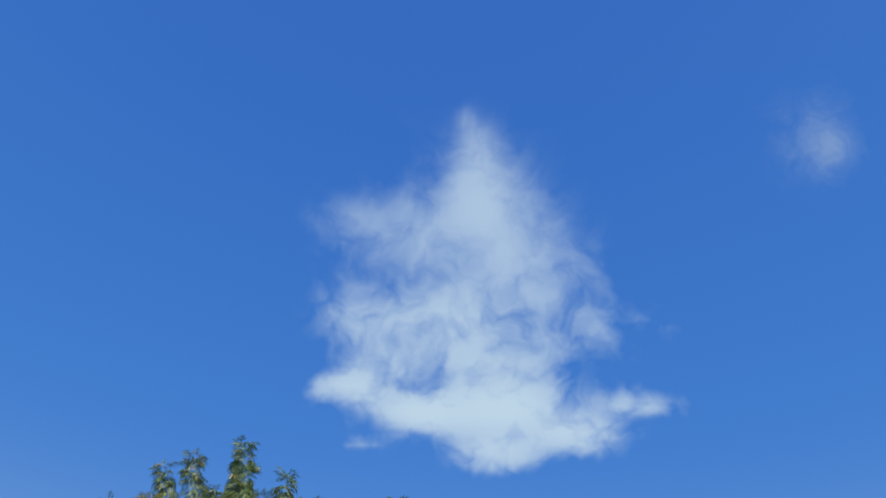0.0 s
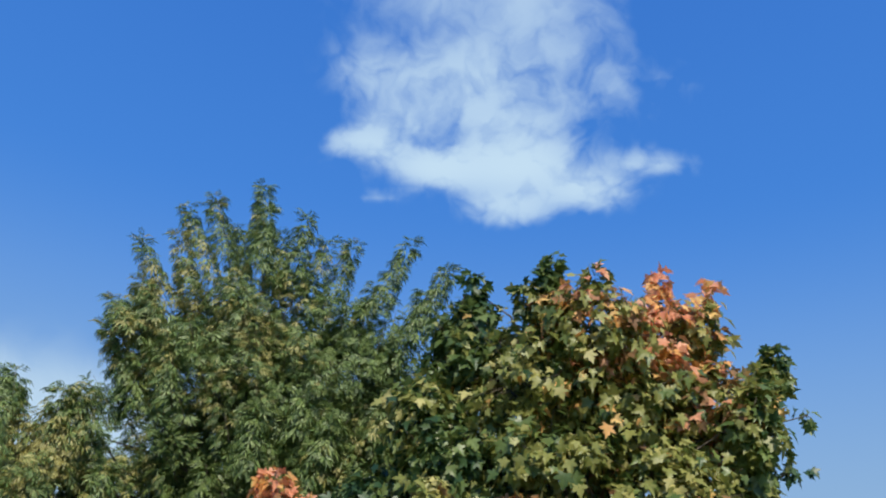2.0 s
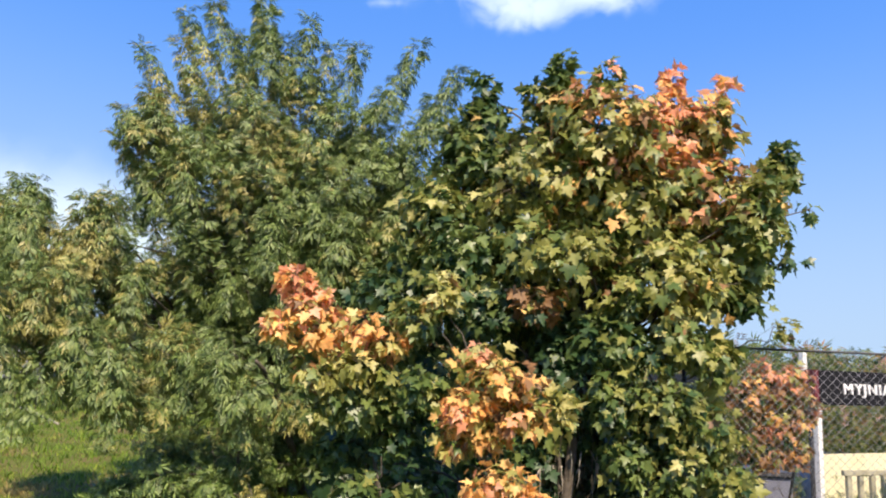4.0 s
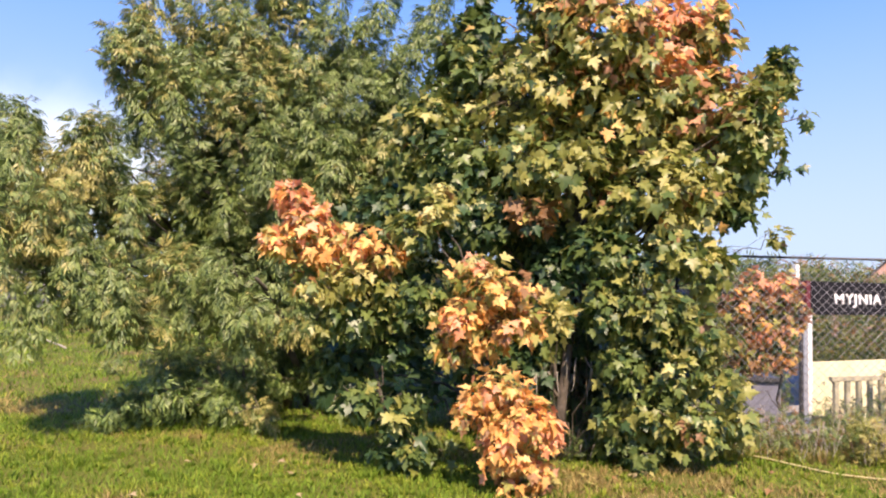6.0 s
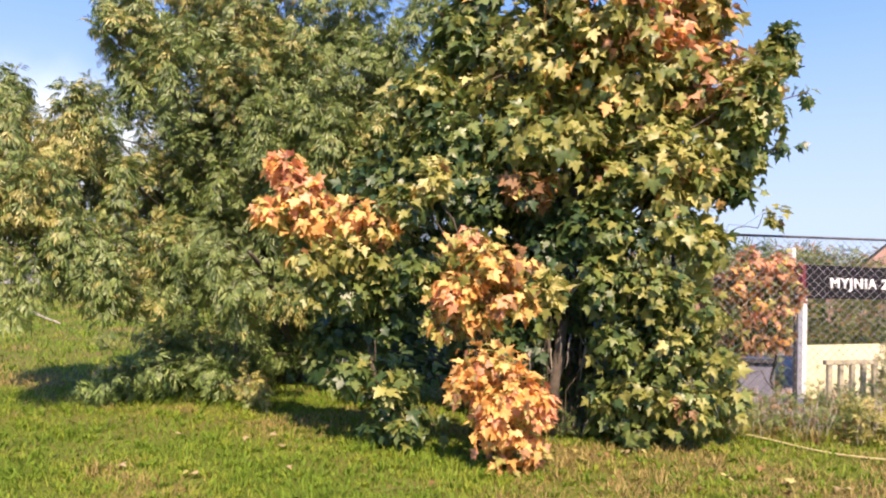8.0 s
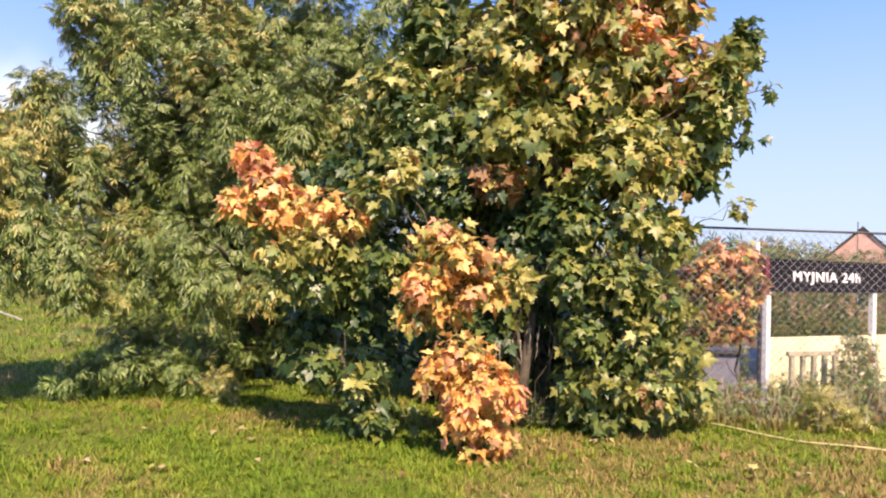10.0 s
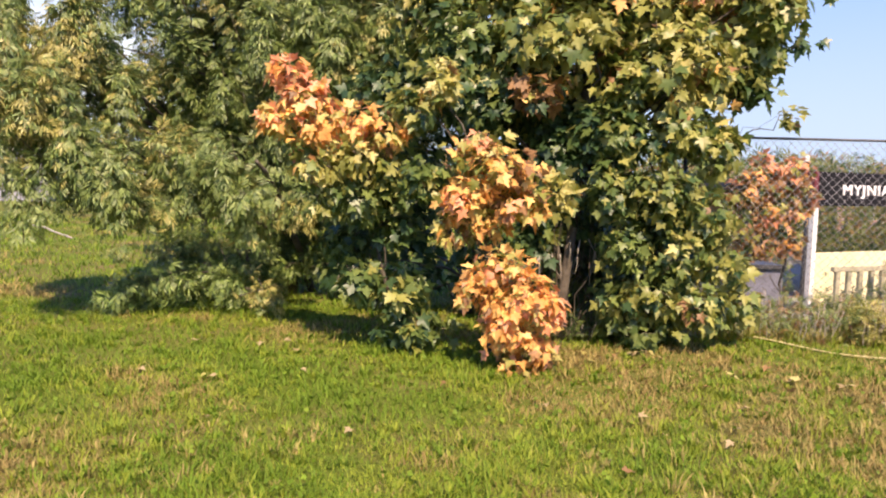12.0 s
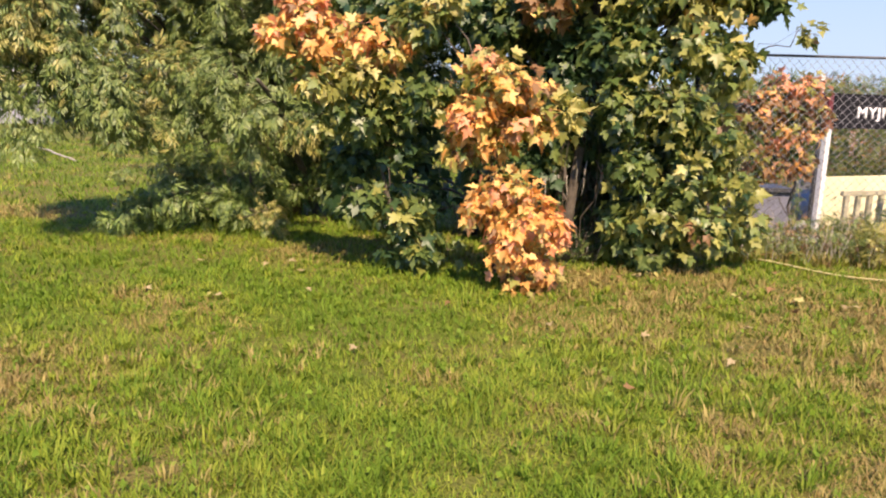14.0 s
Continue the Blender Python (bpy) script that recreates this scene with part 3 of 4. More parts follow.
maple_clumps += [
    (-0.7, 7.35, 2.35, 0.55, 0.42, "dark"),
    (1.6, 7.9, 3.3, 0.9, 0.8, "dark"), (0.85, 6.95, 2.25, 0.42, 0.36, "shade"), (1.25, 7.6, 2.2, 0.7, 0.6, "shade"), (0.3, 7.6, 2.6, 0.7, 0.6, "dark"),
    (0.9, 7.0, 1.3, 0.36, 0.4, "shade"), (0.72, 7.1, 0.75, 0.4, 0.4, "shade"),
    (3.23, 6.60, 3.30, 0.07, 0.06, "dark"), (3.07, 6.60, 2.81, 0.07, 0.06, "dark"), (3.08, 6.75, 3.81, 0.12, 0.21, "dark"),
    (2.83, 6.70, 3.43, 0.22, 0.20, "rusty"), (2.6, 6.70, 3.16, 0.33, 0.30, "rusty"), (2.67, 6.60, 2.71, 0.22, 0.19, "green"),
    (2.57, 6.60, 2.40, 0.16, 0.16, "dark"), (0.7, 6.5, 2.3, 0.24, 0.2, "brown"), (1.11, 6.30, 2.83, 0.21, 0.15, "sallow"),
    (2.03, 6.30, 2.47, 0.25, 0.13, "sallow"), (1.45, 6.55, 2.38, 0.36, 0.26, "green"), (1.27, 6.60, 2.03, 0.31, 0.26, "dark"),
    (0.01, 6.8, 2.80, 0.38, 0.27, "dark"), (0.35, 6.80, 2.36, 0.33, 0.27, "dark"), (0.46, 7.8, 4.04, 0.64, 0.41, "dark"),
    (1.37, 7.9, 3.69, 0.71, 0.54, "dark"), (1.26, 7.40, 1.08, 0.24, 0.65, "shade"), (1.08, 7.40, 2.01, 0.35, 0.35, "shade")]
maple("norway_maple_tree", (1.0, 6.95, 0), (1.25, 7.0, 3.9), maple_clumps, "broad Norway maple turning from green to yellow and orange-red", 3300, 0.118, 290, 0.05, 0.025)
maple("maple_sapling", (1.75, 6.75, 0), (1.9, 6.6, 1.9),
      [(1.43, 6.50, 1.97, 0.32, 0.28, "green"), (1.88, 6.45, 1.95, 0.37, 0.28, "olive"), (2.26, 6.50, 1.83, 0.24, 0.26, "olive"),
       (1.39, 6.50, 1.48, 0.26, 0.30, "green"), (1.82, 6.42, 1.44, 0.39, 0.29, "fresh"), (2.24, 6.45, 1.29, 0.26, 0.29, "olive"),
       (1.49, 6.50, 0.97, 0.23, 0.29, "green"), (1.94, 6.45, 0.94, 0.38, 0.24, "fresh"), (2.38, 6.50, 0.81, 0.23, 0.23, "olive"),
       (1.70, 6.48, 0.50, 0.32, 0.22, "fresh"), (2.14, 6.45, 0.43, 0.38, 0.22, "olive"), (1.88, 6.50, 0.18, 0.34, 0.11, "green"),
       # the dark clumps at left and back hold shade as leaf colour
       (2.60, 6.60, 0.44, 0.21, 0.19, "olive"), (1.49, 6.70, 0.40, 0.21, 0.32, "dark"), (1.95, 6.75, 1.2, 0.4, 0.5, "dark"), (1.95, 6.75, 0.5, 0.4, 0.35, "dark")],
      "dense green young maple beside the chain-link fence", 3200, 0.108, 250, 0.03, 0.012, 0.01)
maple("maple_sapling", (-0.55, 6.5, 0), (-0.85, 6.15, 1.7),
      [(-1.38, 5.90, 2.36, 0.15, 0.16, "red"), (-1.26, 5.90, 2.16, 0.22, 0.19, "red"), (-1.51, 5.92, 2.00, 0.15, 0.15, "amber"),
       (-1.11, 5.88, 1.96, 0.22, 0.15, "orange"), (-0.82, 5.90, 2.01, 0.22, 0.13, "orange"), (-0.58, 5.90, 1.89, 0.14, 0.11, "amber"),
       (-0.76, 5.95, 1.70, 0.26, 0.15, "sallow"), (-1.14, 5.95, 1.61, 0.20, 0.13, "sallow"), (-1.29, 6.00, 1.78, 0.19, 0.12, "rusty"),
       (-1.19, 6.00, 1.33, 0.13, 0.10, "olive"), (-0.84, 6.10, 1.33, 0.29, 0.17, "green"), (-0.53, 6.10, 1.48, 0.19, 0.19, "olive"),
       # shade of the hollow below is put into these dark leaves
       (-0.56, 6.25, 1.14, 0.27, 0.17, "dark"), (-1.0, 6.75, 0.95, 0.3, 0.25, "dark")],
      "young maple with an orange-pink top and green lower leaves", 4200, 0.10, 290, 0.025, 0.01, 0.009)
maple("maple_sapling", (0.3, 6.4, 0), (0.25, 5.95, 1.4),
      [(0.14, 5.86, 1.80, 0.21, 0.12, "gold"), (0.32, 5.80, 1.62, 0.37, 0.19, "gold"), (0.05, 5.80, 1.38, 0.24, 0.19, "orange"),
       (0.44, 5.76, 1.37, 0.27, 0.17, "gold"), (0.78, 5.78, 1.43, 0.17, 0.16, "sallow"), (-0.04, 5.80, 1.13, 0.15, 0.13, "gold"),
       (0.24, 5.85, 1.18, 0.19, 0.11, "gold"), (-0.28, 5.95, 1.54, 0.20, 0.20, "green"), (-0.18, 5.95, 2.30, 0.17, 0.22, "sallow"),
       (-0.39, 5.95, 2.08, 0.21, 0.18, "olive"), (-0.60, 6.00, 1.63, 0.14, 0.14, "olive")],
      "young maple with golden-orange drooping leaves", 4200, 0.10, 290, 0.025, 0.01, 0.009)
maple("maple_sapling", (0.42, 5.8, 0), (0.38, 5.65, 0.7),
      [(0.35, 5.62, 0.84, 0.26, 0.15, "orange"), (0.16, 5.62, 0.62, 0.20, 0.13, "orange"), (0.52, 5.56, 0.63, 0.26, 0.19, "orange"),
       (0.39, 5.60, 0.40, 0.23, 0.19, "orange"), (0.69, 5.60, 0.49, 0.12, 0.19, "red"), (0.58, 5.68, 0.19, 0.22, 0.15, "orange"),
       (0.47, 5.62, 0.06, 0.12, 0.05, "gold")],
      "low bright orange maple sapling glowing in the sun", 5000, 0.086, 290, 0.014, 0.006, 0.006)
maple("maple_seedling", (-0.45, 6.3, 0), (-0.5, 6.25, 0.5),
      [(-0.85, 6.25, 0.66, 0.22, 0.14, "green"), (-0.55, 6.20, 0.50, 0.32, 0.19, "green"), (-0.34, 6.18, 0.27, 0.26, 0.19, "green"),
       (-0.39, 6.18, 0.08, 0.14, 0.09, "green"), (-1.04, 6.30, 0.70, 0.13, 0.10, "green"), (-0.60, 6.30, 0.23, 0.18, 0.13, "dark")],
      "low green maple seedling at the edge of the lawn", 2000, 0.13, 150, 0.012, 0.005, 0.005, "shrub")

low_clumps = [(-3.25, 7.9, 0.40, 0.42, 0.25), (-2.65, 7.85, 0.30, 0.41, 0.24), (-3.66, 7.8, 0.24, 0.31, 0.15), (-3.92, 7.7, 0.13, 0.21, 0.07), (-2.47, 8.05, 0.45, 0.34, 0.24)]
# filler shrub backing the dark hollow, with shade kept in its green
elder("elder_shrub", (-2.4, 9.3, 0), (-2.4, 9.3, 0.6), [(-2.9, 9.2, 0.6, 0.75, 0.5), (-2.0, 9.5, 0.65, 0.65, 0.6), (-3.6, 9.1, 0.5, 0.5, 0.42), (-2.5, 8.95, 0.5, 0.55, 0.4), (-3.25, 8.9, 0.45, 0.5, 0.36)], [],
      "shaded leafy shrub under the box elder", 3600, 1.6, 0.14, 1, girth=0.03, green=SHRUB_SHADED_G)
elder("elder_shrub", (-2.4, 8.2, 0), (-2.3, 8.1, 0.7), low_clumps, [], "low leafy shrub spreading over the lawn's edge", 3800, 1.7, 0.14, 1, girth=0.03, green=SHRUB_SHADED_G)
elder("elder_shrub", (-2.06, 7.65, 0), (-2.06, 7.65, 0.2), [(-2.06, 7.55, 0.19, 0.21, 0.2)], [], "small round leafy tuft on the lawn", 3600, 0.9, 0.11, 1, girth=0.012)
elder("elder_shrub", (-5.84, 12.2, 0), (-5.84, 12.2, 0.2), [(-5.84, 12.2, 0.18, 0.3, 0.14)], [], "small dark leafy tuft out on the lawn", 1500, 0.9, 0.14, 1, girth=0.012)

# ---- chain-link fence ----
STEEL = plain_material("galvanised_wire", (0.22, 0.22, 0.23), (0.36, 0.36, 0.375), rough=0.5, metal=0.6, bump=0.05)
DARK_STEEL = plain_material("dark_painted_steel", (0.035, 0.035, 0.04), (0.08, 0.08, 0.085), rough=0.5, metal=0.3, bump=0.1)
FX0, FX1, FY, FH, CELL = 2.2, 7.2, 7.25, 1.99, 0.086
fence = thing("chain_link_fence", (FX0, FY, 0), "tall grey chain-link fence with a dark top rail", "fence")
for sign, dy in ((1, -0.003), (-1, 0.003)):
    runs = []
    for k in range(int((FX1 - FX0 + FH) / CELL) + 1):
        x = FX0 - FH + k * CELL if sign > 0 else FX0 + k * CELL
        lo, hi = (max(x, FX0), min(x + FH, FX1)) if sign > 0 else (max(x - FH, FX0), min(x, FX1))
        if hi - lo > 0.03:
            z0, z1 = (lo - x, hi - x) if sign > 0 else (x - lo, x - hi)
            runs.append((np.array([(lo - FX0, dy, z0 + 0.02), (hi - FX0, dy, z1 + 0.02)]), (0.0018, 0.0018)))
    v, f = tubes(runs, 4)
    part("netting", mesh_of("netting", v, f, [STEEL]), fence, "diamond wire netting")
v, f = tubes([(np.array([(0, 0, 2.01), (2.5, 0, 2.0), (FX1 - FX0, 0, 2.01)]), (0.012,) * 3)], 8)
part("top_rail", mesh_of("top_rail", v, f, [DARK_STEEL]), fence, "dark thin top rail")
for x in (2.25, 5.2, 7.15):
    v, f = tubes([(np.array([(x - FX0, 0.03, swell(x, FY) - 0.1), (x - FX0, 0.03, 2.02)]), (0.024, 0.024))], 10)
    part("post", mesh_of("post", v, f, [DARK_STEEL]), fence)

# small tree with red leaves behind the fence
maple("maple_sapling", (3.72, 8.3, float(swell(3.72, 8.3))), (3.66, 8.2, 1.3),
      [(3.68, 8.10, 1.67, 0.23, 0.24, "dusky"), (3.37, 8.10, 1.62, 0.27, 0.27, "dusky"), (3.54, 8.10, 1.31, 0.27, 0.23, "dusky"),
       (3.14, 8.05, 1.46, 0.19, 0.25, "brown"), (3.84, 8.15, 1.41, 0.12, 0.26, "dusky"), (3.29, 8.05, 0.95, 0.28, 0.23, "brown"),
       (3.68, 8.10, 0.96, 0.19, 0.19, "brown"), (3.10, 8.00, 0.57, 0.19, 0.19, "olive")],
      "slender red-orange maple behind the chain-link fence", 4500, 0.085, 60, 0.02, 0.008, 0.007)
# twig with yellow-green leaves over the rail
maple("maple_branch", (2.55, 7.0, 1.93), (3.22, 7.15, 2.22), [(3.22, 7.15, 2.2, 0.09, 0.09, "yellow")], "maple twig with a few yellow-green leaves over the fence",
      4200, 0.09, 12, 0.006, 0.004, 0.003, "branch")

# ---- car wash ----
BLACK = plain_material("black_sheet", (0.006, 0.006, 0.008), (0.014, 0.014, 0.017), rough=0.75, bump=0.05)
BLACK.node_tree.nodes["Principled BSDF"].inputs["Specular IOR Level"].default_value = 0.15
WHITE = plain_material("white_paint", (0.68, 0.67, 0.65), (0.82, 0.81, 0.79), rough=0.5, bump=0.05)
CREAM = plain_material("cream_render", (0.64, 0.58, 0.34), (0.77, 0.72, 0.48), scale=1.5, rough=0.8)
MAROON = plain_material("red_sheet", (0.10, 0.012, 0.015), (0.16, 0.02, 0.025), rough=0.5)
LETTER = plain_material("white_letter", (0.80, 0.80, 0.80), (0.88, 0.88, 0.88), rough=0.4, bump=0.0)
wash = thing("car_wash", (7.84, 16.0, -1.245), "open car wash with black lettered fascia and cream low wall", "building")
wash.rotation_euler = (0, 0, radians(25))
part("fascia", solid("fascia", boxes([(0.12, 0, 2.42, 9.0, 0.25, 3.18)]), BLACK), wash, "black fascia board")
part("end_panel", solid("end_panel", boxes([(-0.02, 0.0, 2.42, 0.115, 0.25, 3.18)]), MAROON), wash, "dark red end of the fascia")
part("roof", solid("roof", boxes([(0.0, 0.26, 2.75, 9.0, 5.5, 2.95)]), DARK_STEEL), wash)
for x in (0.06, 3.95, 7.9):
    part("post", solid("post", boxes([(x, 0.02, 0, x + 0.13, 0.16, 2.415)]), WHITE), wash, "white steel post")
part("low_wall", solid("low_wall", boxes([(0.195, 0.03, 0, 3.945, 0.15, 1.36), (4.085, 0.03, 0, 7.895, 0.15, 1.36)]), CREAM), wash, "cream painted low wall")
part("post", solid("post", boxes([(-0.13, 0.05, 0, -0.05, 0.12, 2.74)]), DARK_STEEL), wash, "dark steel post")
part("flue", solid("flue", boxes([(0.02, 0.3, 2.96, 0.14, 0.42, 3.55)]), WHITE), wash, "short white flue")
part("pole", solid("pole", boxes([(2.55, 2.0, 0, 2.60, 2.05, 2.74)]), STEEL), wash)
text = bpy.data.curves.new("lettering", "FONT")
text.body, text.size, text.extrude, text.offset = "MYJNIA 24h", 0.33, 0.012, 0.0
text.bevel_depth = 0.004
text.space_character = 1.14
text.materials.append(LETTER)
letters = new("lettering", text)
letters.parent = wash
letters.matrix_basis = pose(0.86, -0.012, 2.67, 90, 0, 0) @ Matrix.Diagonal((1.32, 1, 1, 1))
tagged(letters, "white capital letters")


def tufts(name, count, blades, x0, x1, y0, y1, tall, index, label, seed):
    """Coarser clumps of longer blades that stand out of the mown grass."""
    r = np.random.RandomState(seed)
    cx, cy = np.repeat(r.uniform(x0, x1, count), blades), np.repeat(r.uniform(y0, y1, count), blades)
    size = np.repeat(r.uniform(0.5, 1.2, count), blades)
    n = len(cx)
    a = r.uniform(0, 2 * np.pi, n)
    rad = r.uniform(0, 0.06, n) * size
    way = np.stack([np.cos(a), np.sin(a), 0 * a], 1)
    side = np.stack([-np.sin(a), np.cos(a), 0 * a], 1) * (0.0035 * r.uniform(0.6, 1.3, n))[:, None]
    x, y = cx + way[:, 0] * rad, cy + way[:, 1] * rad
    root = np.stack([x, y, swell(x, y) - 0.004], 1)
    h = tall * size * r.uniform(0.5, 1.2, n)
    lean = h * r.uniform(0.2, 1.1, n)
    up = np.array([0, 0, 1.0])
    mid = root + way * (lean * 0.35)[:, None] + up * (h * 0.65)[:, None]
    v = np.stack([root - side, root + side, mid + side, mid - side, root + way * lean[:, None] + up * h[:, None]], 1)
    f = np.array([(0, 1, 2), (0, 2, 3), (3, 2, 4)])[None] + (np.arange(n) * 5)[:, None, None]
    pick = np.repeat(r.choice(index, count), blades)
    me = mesh_of(name, v.reshape(-1, 3), f.reshape(-1, 3), GRASS, np.repeat(pick, 3))
    return tagged(new(name, me), label, "grass", kind="stuff")


tufts("grass_tuft", 1500, 26, -5.5, 5.5, 2.2, 8.2, 0.066, [0, 0, 1], "longer green tufts standing out of the lawn", 41)
tufts("dry_grass", 160, 18, 2.5, 4.6, 6.95, 7.3, 0.13, [2, 2, 1], "dry straw-coloured grass along the fence foot", 44)
tufts("dry_grass", 260, 14, 0.6, 3.2, 2.3, 4.6, 0.075, [2, 2, 1], "dry reddish-brown grass stalks in the lawn", 42)
tufts("dry_grass", 220, 16, -2.8, -0.8, 2.3, 4.2, 0.07, [2, 2, 1], "dry straw-coloured grass patch in the lawn", 43)

# ---- things behind the fence ----
ASPHALT = plain_material("asphalt", (0.24, 0.235, 0.24), (0.36, 0.355, 0.36), scale=1.2, fine=90, rough=0.9, bump=0.4)
yard = new("pavement", solid("pavement", boxes([(3.9, 10.6, -1.40, 34.0, 31.0, -1.245)], 0.02), ASPHALT))
tagged(yard, "grey asphalt yard below the lawn", "pavement", kind="structure")
v, f = tubes([(np.array([(19.55, 31.5, -1.3), (19.55, 31.5, 1.5), (19.57, 31.5, 4.1)]), (0.05, 0.035, 0.022))], 10)
tagged(new("utility_pole", mesh_of("utility_pole", v, f, [DARK_STEEL])), "thin dark pole standing behind the car wash", "pole")
v, f = tubes([(bent((-12.1, 20.0, 0.06), (-8.8, 16.1, 0.06), 9, 0.02, 0.03), np.linspace(0.03, 0.02, 9))], 8)
tagged(new("stick", mesh_of("stick", v, f, [DRY])), "pale bare branch lying on the far lawn", "branch")

BLUEGREY = plain_material("blue_grey_plastic", (0.12, 0.125, 0.165), (0.19, 0.195, 0.245), rough=0.5)
crate = thing("waste_container", (4.45, 11.0, -1.245), "blue-grey waste container with a dark lid behind the fence", "container")
part("body", solid("body", boxes([(-0.38, -0.36, 0.08, 0.38, 0.36, 1.55)], 0.03), BLUEGREY), crate)
part("lid", solid("lid", boxes([(-0.41, -0.39, 1.555, 0.41, 0.39, 1.64)], 0.03), DARK_STEEL), crate, "dark hinged lid")
for x, y in ((-0.3, -0.28), (0.3, -0.28), (-0.3, 0.28), (0.3, 0.28)):
    v, f = tubes([(np.array([(x - 0.03, y, 0.06), (x + 0.03, y, 0.06)]), (0.06, 0.06))], 12)
    part("wheel", mesh_of("wheel", v, f, [DARK_STEEL]), crate)

ROSE = plain_material("rose_render", (0.50, 0.27, 0.22), (0.64, 0.40, 0.34), scale=2.0, rough=0.8)
PALE = plain_material("pale_render", (0.50, 0.47, 0.43), (0.64, 0.61, 0.57), scale=0.8, rough=0.85)
GREYWALL = plain_material("grey_render", (0.22, 0.23, 0.26), (0.32, 0.33, 0.37), scale=0.5, rough=0.85)
PANE = plain_material("window_pane", (0.03, 0.04, 0.05), (0.07, 0.08, 0.10), rough=0.1, bump=0.0)


def house(place, turn, w, d, h, rise, label, wall, roof, trim):
    ob = thing("house", place, label, "house")
    ob.rotation_euler = (0, 0, radians(turn))
    part("wall", solid("wall", boxes([(-w / 2, -d / 2, 0, w / 2, d / 2, h)], 0.02), wall), ob)
    bm = bmesh.new()
    ends = [[bm.verts.new(p) for p in ((-w / 2, y, h), (w / 2, y, h), (0, y, h + rise))] for y in (-d / 2, d / 2)]
    bm.faces.new(ends[0])
    bm.faces.new(ends[1][::-1])
    for i in range(3):
        bm.faces.new([ends[0][i], ends[1][i], ends[1][(i + 1) % 3], ends[0][(i + 1) % 3]])
    part("gable", solid("gable", bm, wall), ob)
    o, thick = 0.14, 0.16
    for side in (-1, 1):
        bm = bmesh.new()
        run = [(0, h + rise), (side * (w / 2 + o), h - o * rise / (w / 2))]
        ring = [(x, z + lift) for lift in (0.01, thick) for x, z in (run if lift < 0.1 else run[::-1])]
        rows = [[bm.verts.new((x, y, z)) for x, z in ring] for y in (-d / 2 - o, d / 2 + o)]
        bm.faces.new(rows[0])
        bm.faces.new(rows[1][::-1])
        for i in range(4):
            bm.faces.new([rows[0][i], rows[1][i], rows[1][(i + 1) % 4], rows[0][(i + 1) % 4]])
        bmesh.ops.recalc_face_normals(bm, faces=bm.faces)
        part("roof", solid("roof", bm, roof), ob)
    for fl in range(max(1, int(h // 2.8))):
        if fl:
            part("ledge", solid("ledge", boxes([(-w / 2 - 0.06, -d / 2 - 0.1, fl * 2.8 - 0.1, w / 2 + 0.06, -d / 2 - 0.004, fl * 2.8 + 0.1)], 0.01), PALE), ob)
        for x in np.arange(-w / 2 + 1.6, w / 2 - 1.0, 3.0):
            win = part("window", solid("window", boxes([(x - 0.6, -d / 2 - 0.06, 0.9 + fl * 2.8, x + 0.6, -d / 2 + 0.02, 2.2 + fl * 2.8)]), trim), ob)
            part("pane", solid("pane", boxes([(x - 0.5, -d / 2 - 0.075, 1.0 + fl * 2.8, x + 0.5, -d / 2 - 0.062, 2.1 + fl * 2.8)], 0), PANE), win)
    return ob


house((31.2, 49.4, -1.25), -34, 8.6, 8.0, 2.0, 4.1, "far rose-coloured house with a dark gable roof", ROSE, DARK_STEEL, PALE)
house((-30.0, 42.0, 0.0), 12, 13.0, 8.0, 5.7, 0.5, "grey rendered building at the far edge of the lawn", GREYWALL, DARK_STEEL, GREYWALL)


def woods(name, spots, label, leaves, size, seed):
    """Far bushes and trees: many leaf sprays in uneven clumps, one object."""
    r = np.random.RandomState(seed)
    P = []
    for x, y, z0, rad, tall in spots:
        n = leaves
        u = unit(r.normal(0, 1, (n, 3)))
        P.append(np.array([x, y, z0 + tall * 0.5]) + u * np.array([rad, rad, tall * 0.5]) * r.uniform(0.7, 1.05, (n, 1)))
    P = np.concatenate(P)
    D, N = unit(r.normal(0, 1, P.shape) + np.array([0, 0, -0.4])), unit(r.normal(0, 0.7, P.shape) + np.array([0, 0, 0.8]))
    me = scatter(name, ELDER, P, frames_of(D, N), r.uniform(0.7, 1.3, len(P)) * size, [GREEN, DARK, OLIVE, BROWN], r.choice(4, len(P), p=(0.36, 0.30, 0.20, 0.14)))
    return tagged(new(name, me), label, "trees", kind="stuff")


r5 = np.random.RandomState(5)
woods("far_trees", [(x, 27 + 3 * r5.rand(), -1.25, 1.5 + r5.rand(), 3.6 + 0.7 * r5.rand()) for x in np.arange(9, 30, 1.6)],
      "dense green hedge and trees behind the car wash", 1900, 0.22, 1)
woods("hedge", [(x, 14.9 + 0.6 * r5.rand(), -1.25, 0.5 + 0.15 * r5.rand(), 1.7 + 0.3 * r5.rand()) for x in np.arange(4.6, 6.7, 0.45)],
      "dull green shrubs at the yard's edge beside the car wash", 700, 0.14, 3)
woods("far_trees", [(x, 62 + 8 * r5.rand(), -0.3, 4 + 2 * r5.rand(), 4.0 + 1.8 * r5.rand()) for x in np.arange(-75, 80, 5)],
      "distant belt of green trees along the horizon", 300, 1.4, 2)

woods("wall_shrub", [(9.05, 14.6, -1.25, 0.32, 2.0), (9.25, 14.7, -1.25, 0.3, 1.6)], "dark leafy shrub standing before the cream wall", 420, 0.13, 4)

